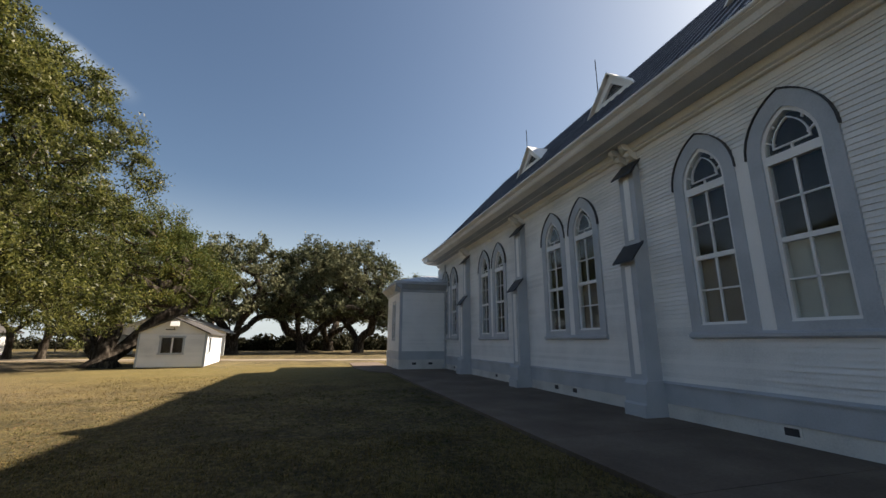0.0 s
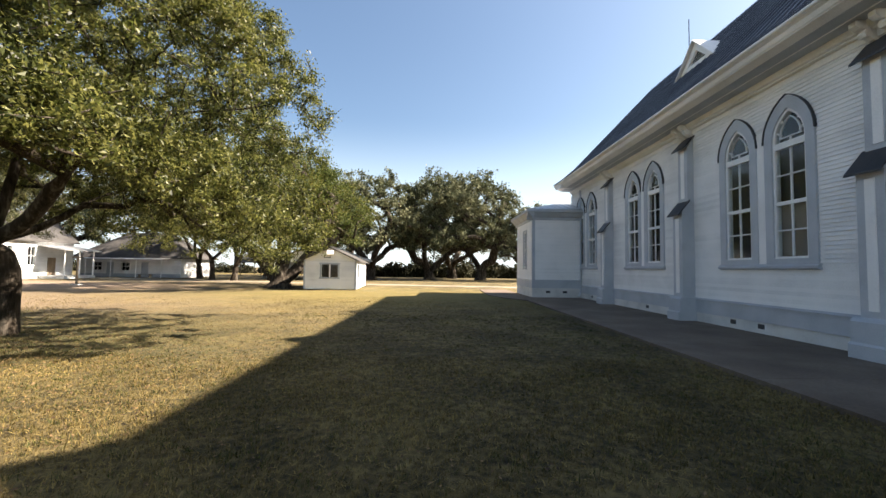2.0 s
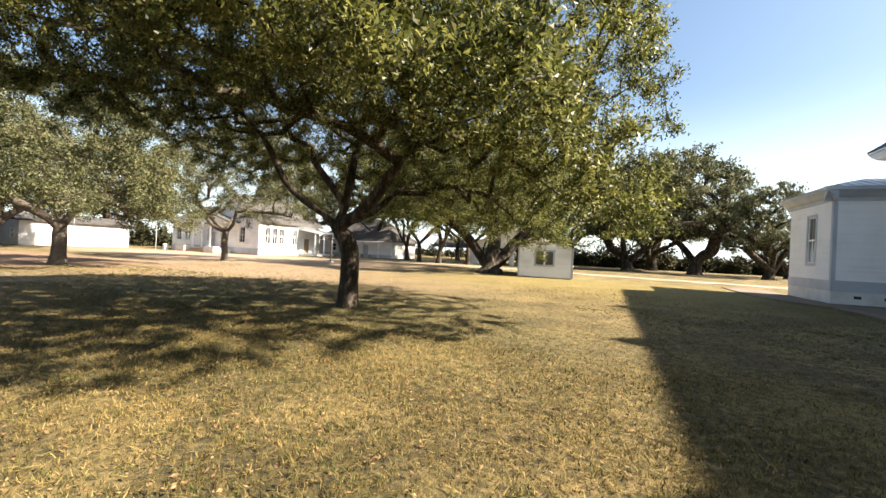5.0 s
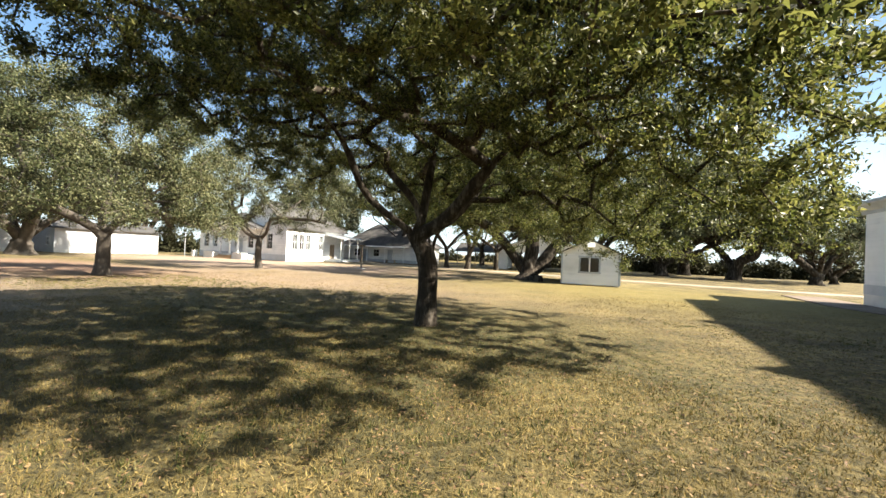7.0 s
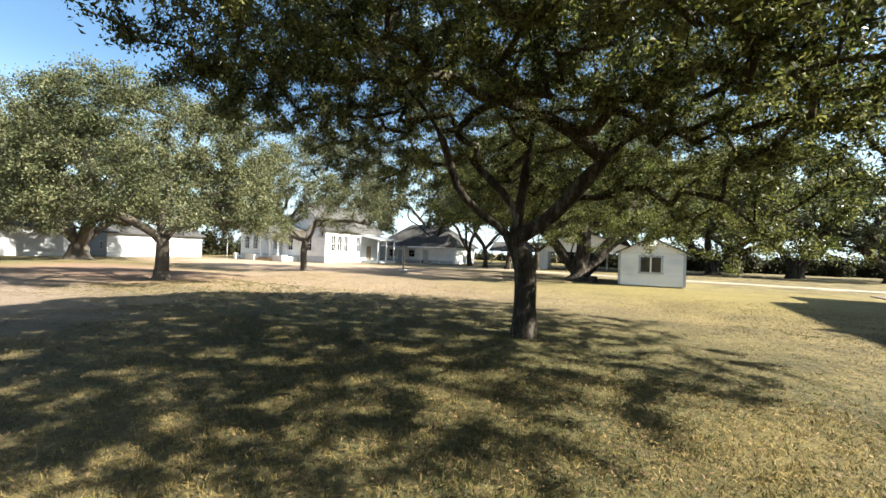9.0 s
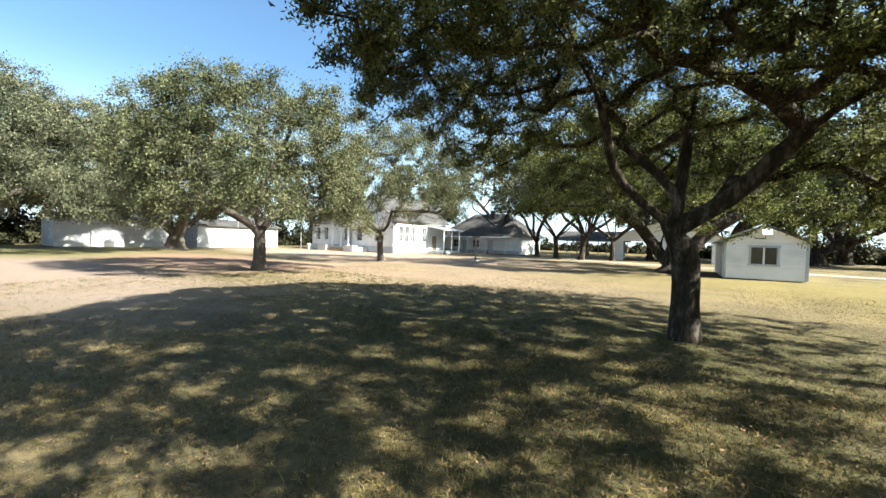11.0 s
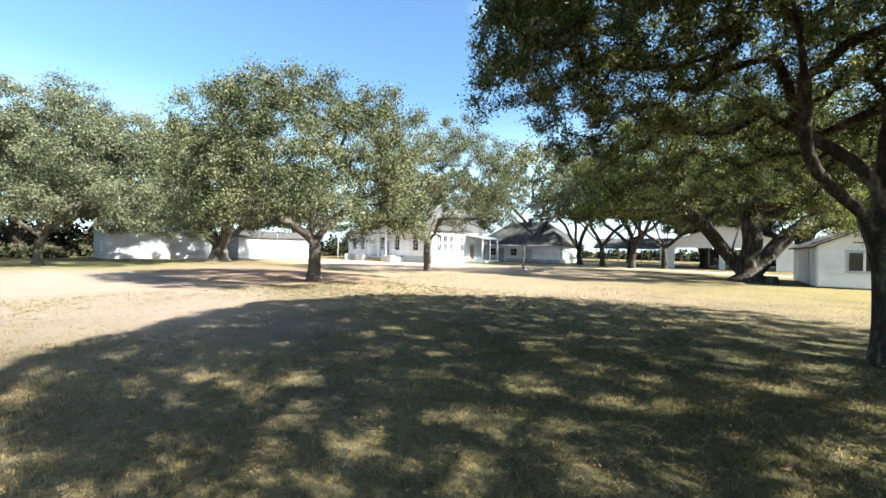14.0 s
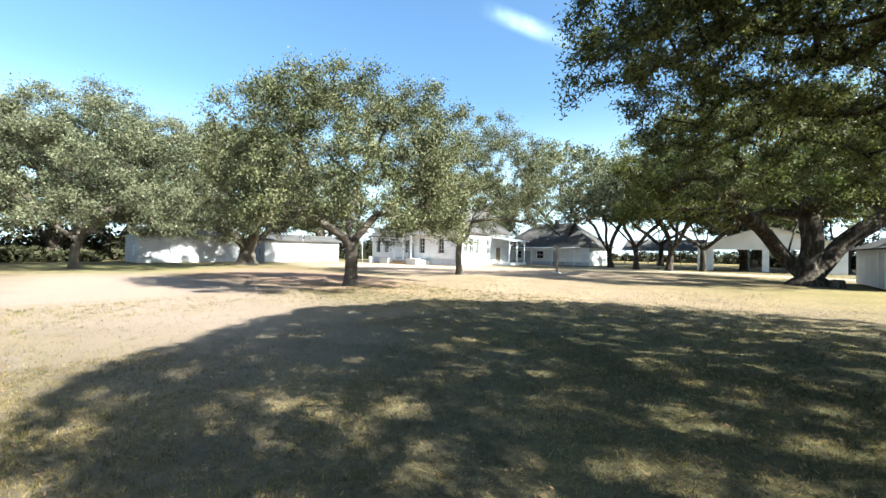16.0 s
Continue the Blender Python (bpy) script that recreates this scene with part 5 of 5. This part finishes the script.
def outbuilding(x, y0, y1, hgt, depth, label, gable=False):
    o = thing("outbuilding", label, "building", pose(x, y0, 0), "white outbuildings")
    L = y1 - y0
    bm = B()
    wall_x(bm, 0, 0, L, 0, hgt, 0.2, [])
    wall_y(bm, -depth, -0.2, 0, 0, hgt, 0.2, [(-1.7, -1.1, 1.0, 1.9)])
    wall_y(bm, -depth, -0.2, L - 0.2, 0, hgt, 0.2, [])
    box(bm, -depth, -depth + 0.2, 0.2, L - 0.2, 0, hgt)
    part("wall", bm, "white_shaded", o)
    siding(o, 0, L, 0, 0.45, hgt, 0.16, "x", mat="white_shaded")
    bm = B()
    box(bm, 0, 0.05, 0, L, 0, 0.45)
    part("skirting", bm, "footing", o)
    sash_window(o, -1.4, 0, 1.0, 0.6, 0.9, "y", 2, 1)
    bm = B()
    drop = 0.9
    prism(bm, [(0.45, hgt - 0.05), (-depth / 2, hgt + drop), (-depth - 0.4, hgt - 0.05), (-depth - 0.4, hgt + 0.07), (-depth / 2, hgt + drop + 0.12), (0.45, hgt + 0.07)], "y", -0.4, L + 0.4)
    part("roof", bm, "shingle", o, "dark low roof")
    return o


outbuilding(-74, 12.0, 23.6, 3.4, 6, "long low white outbuilding with dappled wall")
o2 = outbuilding(-72.5, 26.4, 38.6, 3.1, 6, "white garage building beside the house")
for y in (5.0, 9.0):
    bm = B()
    box(bm, 0.03, 0.07, y - 1.5, y + 1.5, 0.1, 2.4)
    part("garage_door", bm, "white", o2)


def post(x, y, h, name, label, plate=False, r=0.05, mat="tin"):
    p = thing(name, label, "post", pose(x, y, 0))
    part("pole", pipe([(0, 0, -0.1), (0, 0, h)], r, 8), mat, p)
    if plate:
        bm = B()
        box(bm, -0.35, 0.35, -0.25, 0.25, -0.02, 0.08)
        part("base", bm, "footing", p)
    return p


tap = post(-32.3, 34.8, 2.4, "post", "dark wooden post with a short crosspiece on the lawn", True, 0.09, "wood")
bm = B()
box(bm, -0.42, 0.42, -0.06, 0.06, 2.28, 2.40)
part("crosspiece", bm, "wood", tap)
post(-68.5, 30.0, 4.0, "pole", "thin grey pole before the outbuildings")
post(-69.5, 14.2, 4.2, "pole", "thin grey pole before the outbuildings")
post(-66, 38.5, 3.4, "pole", "pale pole at the house end")
post(12.0, 47.0, 2.2, "pole", "grey metal post beside the drive", r=0.08)


def planter(x, y, w, h, label):
    p = thing("planter", label, "planter", pose(x, y, 0))
    bm = B()
    box(bm, -w, w, -0.3, 0.3, 0, h)
    bmesh.ops.bevel(bm, geom=bm.edges[:], offset=0.03, segments=1, affect="EDGES")
    part("body", bm, "footing", p)


planter(-64.0, 38.6, 0.22, 0.9, "pale stone pedestal by the house walk")


# ---- grass and litter ----
def blades():
    """Short dry blades on the lawn nearest to the walk; thinner further off."""
    rng = np.random.default_rng(8)
    n = 640000
    near = rng.uniform(0, 1, n) < 0.72
    y = np.where(near, -2.5 + 11 * rng.uniform(0, 1, n) ** 1.5, -2.5 + 27 * rng.uniform(0, 1, n) ** 1.5)
    y = y - 4 * rng.uniform(0, 1, n) ** 4
    x = np.where(near, rng.uniform(-24, 3.3, n), rng.uniform(-33, 3.3, n))
    clump = 0.5 + 0.25 * (np.sin(x * 2.1 + 1.7 * np.sin(y * 1.3)) + np.sin(y * 2.7 + 1.9 * np.sin(x * 1.1 + 2)))
    fine = 0.5 + 0.25 * (np.sin(x * 9.1 + 2 * np.sin(y * 7.0)) + np.sin(y * 11.0 + 2 * np.sin(x * 6.0)))
    keep = rng.uniform(0, 1, n) < 0.35 + 0.65 * clump * 0.6 + 0.4 * fine
    x, y, clump, fine = x[keep], y[keep], clump[keep], fine[keep]
    n = len(x)
    up = rng.uniform(0, 1, n) < 0.42
    h = np.where(up, rng.uniform(0.015, 0.045, n) * (0.4 + clump * fine * 1.2), rng.uniform(0.003, 0.02, n)) / (1 + np.maximum(y - 5, 0) / 6)
    w = rng.uniform(0.0022, 0.0055, n) * (1 + np.maximum(y, 0) / 8)
    a = rng.uniform(0, 6.283, n)
    lean = rng.normal(0, 1, (n, 2)) * np.where(up, 0.02, 0.055)[:, None]
    z = np.where(up, -0.02, 0.0)
    p0 = np.stack([x - np.cos(a) * w, y - np.sin(a) * w, z], 1)
    p1 = np.stack([x + np.cos(a) * w, y + np.sin(a) * w, z], 1)
    p2 = np.stack([x + lean[:, 0], y + lean[:, 1], h + 0.01], 1)
    v = np.stack([p0, p1, p2], 1).reshape(-1, 3)
    me = bpy.data.meshes.new("grass")
    me.vertices.add(3 * n)
    me.vertices.foreach_set("co", v.astype(np.float32).ravel())
    me.loops.add(3 * n)
    me.loops.foreach_set("vertex_index", np.arange(3 * n, dtype=np.int32))
    me.polygons.add(n)
    me.polygons.foreach_set("loop_start", np.arange(0, 3 * n, 3, dtype=np.int32))
    me.update(calc_edges=True)
    me.materials.append(M["blade"])
    tagged(new("grass", me), "short dry straw-coloured lawn grass", "grass", kind="stuff")


def litter():
    rng = np.random.default_rng(12)
    n = 60000
    k = rng.uniform(0, 1, n) < 0.55
    x = np.where(k, rng.normal(-13, 6, n), rng.uniform(-34, 3, n))
    y = np.where(k, rng.normal(9, 5, n), rng.uniform(-1, 26, n))
    ok = (x < 3.1) & (y > -2)
    x, y = x[ok], y[ok]
    n = len(x)
    c = np.stack([x, y, rng.uniform(0.012, 0.04, n)], 1)
    a = np.stack([rng.normal(0, 1, n), rng.normal(0, 1, n), rng.normal(0, 0.3, n)], 1)
    a /= np.linalg.norm(a, axis=1)[:, None]
    b = np.cross(a, np.stack([rng.normal(0, 0.3, n), rng.normal(0, 0.3, n), np.ones(n)], 1))
    s = rng.uniform(0.010, 0.026, (n, 1))
    v = np.stack([c - a * s, c + b * s * 0.5, c + a * s, c - b * s * 0.5], 1).reshape(-1, 3)
    f = np.arange(4 * n).reshape(-1, 4)
    ob = part("fallen_leaves", (v.tolist(), [], f.tolist()), "litter", None, "scattered brown fallen oak leaves on grass", "stuff")
    ob["category"] = "leaves"


def tufts():
    """Greener tufts that stand above the mown straw."""
    rng = np.random.default_rng(31)
    k = 11000
    cx, cy = rng.uniform(-32, 3.0, k), -2 + 18 * rng.uniform(0, 1, k) ** 1.5
    per = 13
    n = k * per
    x = np.repeat(cx, per) + rng.normal(0, 0.045, n)
    y = np.repeat(cy, per) + rng.normal(0, 0.045, n)
    tall = np.repeat(rng.uniform(0.018, 0.06, k), per) * rng.uniform(0.5, 1.2, n) / (1 + np.maximum(y - 4, 0) / 5)
    w = rng.uniform(0.002, 0.0042, n) * (1 + np.maximum(y, 0) / 8)
    a = rng.uniform(0, 6.283, n)
    lean = rng.normal(0, 0.03, (n, 2))
    p0 = np.stack([x - np.cos(a) * w, y - np.sin(a) * w, np.full(n, -0.03)], 1)
    p1 = np.stack([x + np.cos(a) * w, y + np.sin(a) * w, np.full(n, -0.03)], 1)
    p2 = np.stack([x + lean[:, 0], y + lean[:, 1], tall], 1)
    v = np.stack([p0, p1, p2], 1).reshape(-1, 3)
    f = np.arange(3 * n).reshape(-1, 3)
    ob = part("grass_tufts", (v.tolist(), [], f.tolist()), "tuft", None, "greener grass tufts standing in the straw", "stuff")
    ob["category"] = "grass"


blades()
litter()
tufts()

# ---- lap boards, last ----
church_walls()
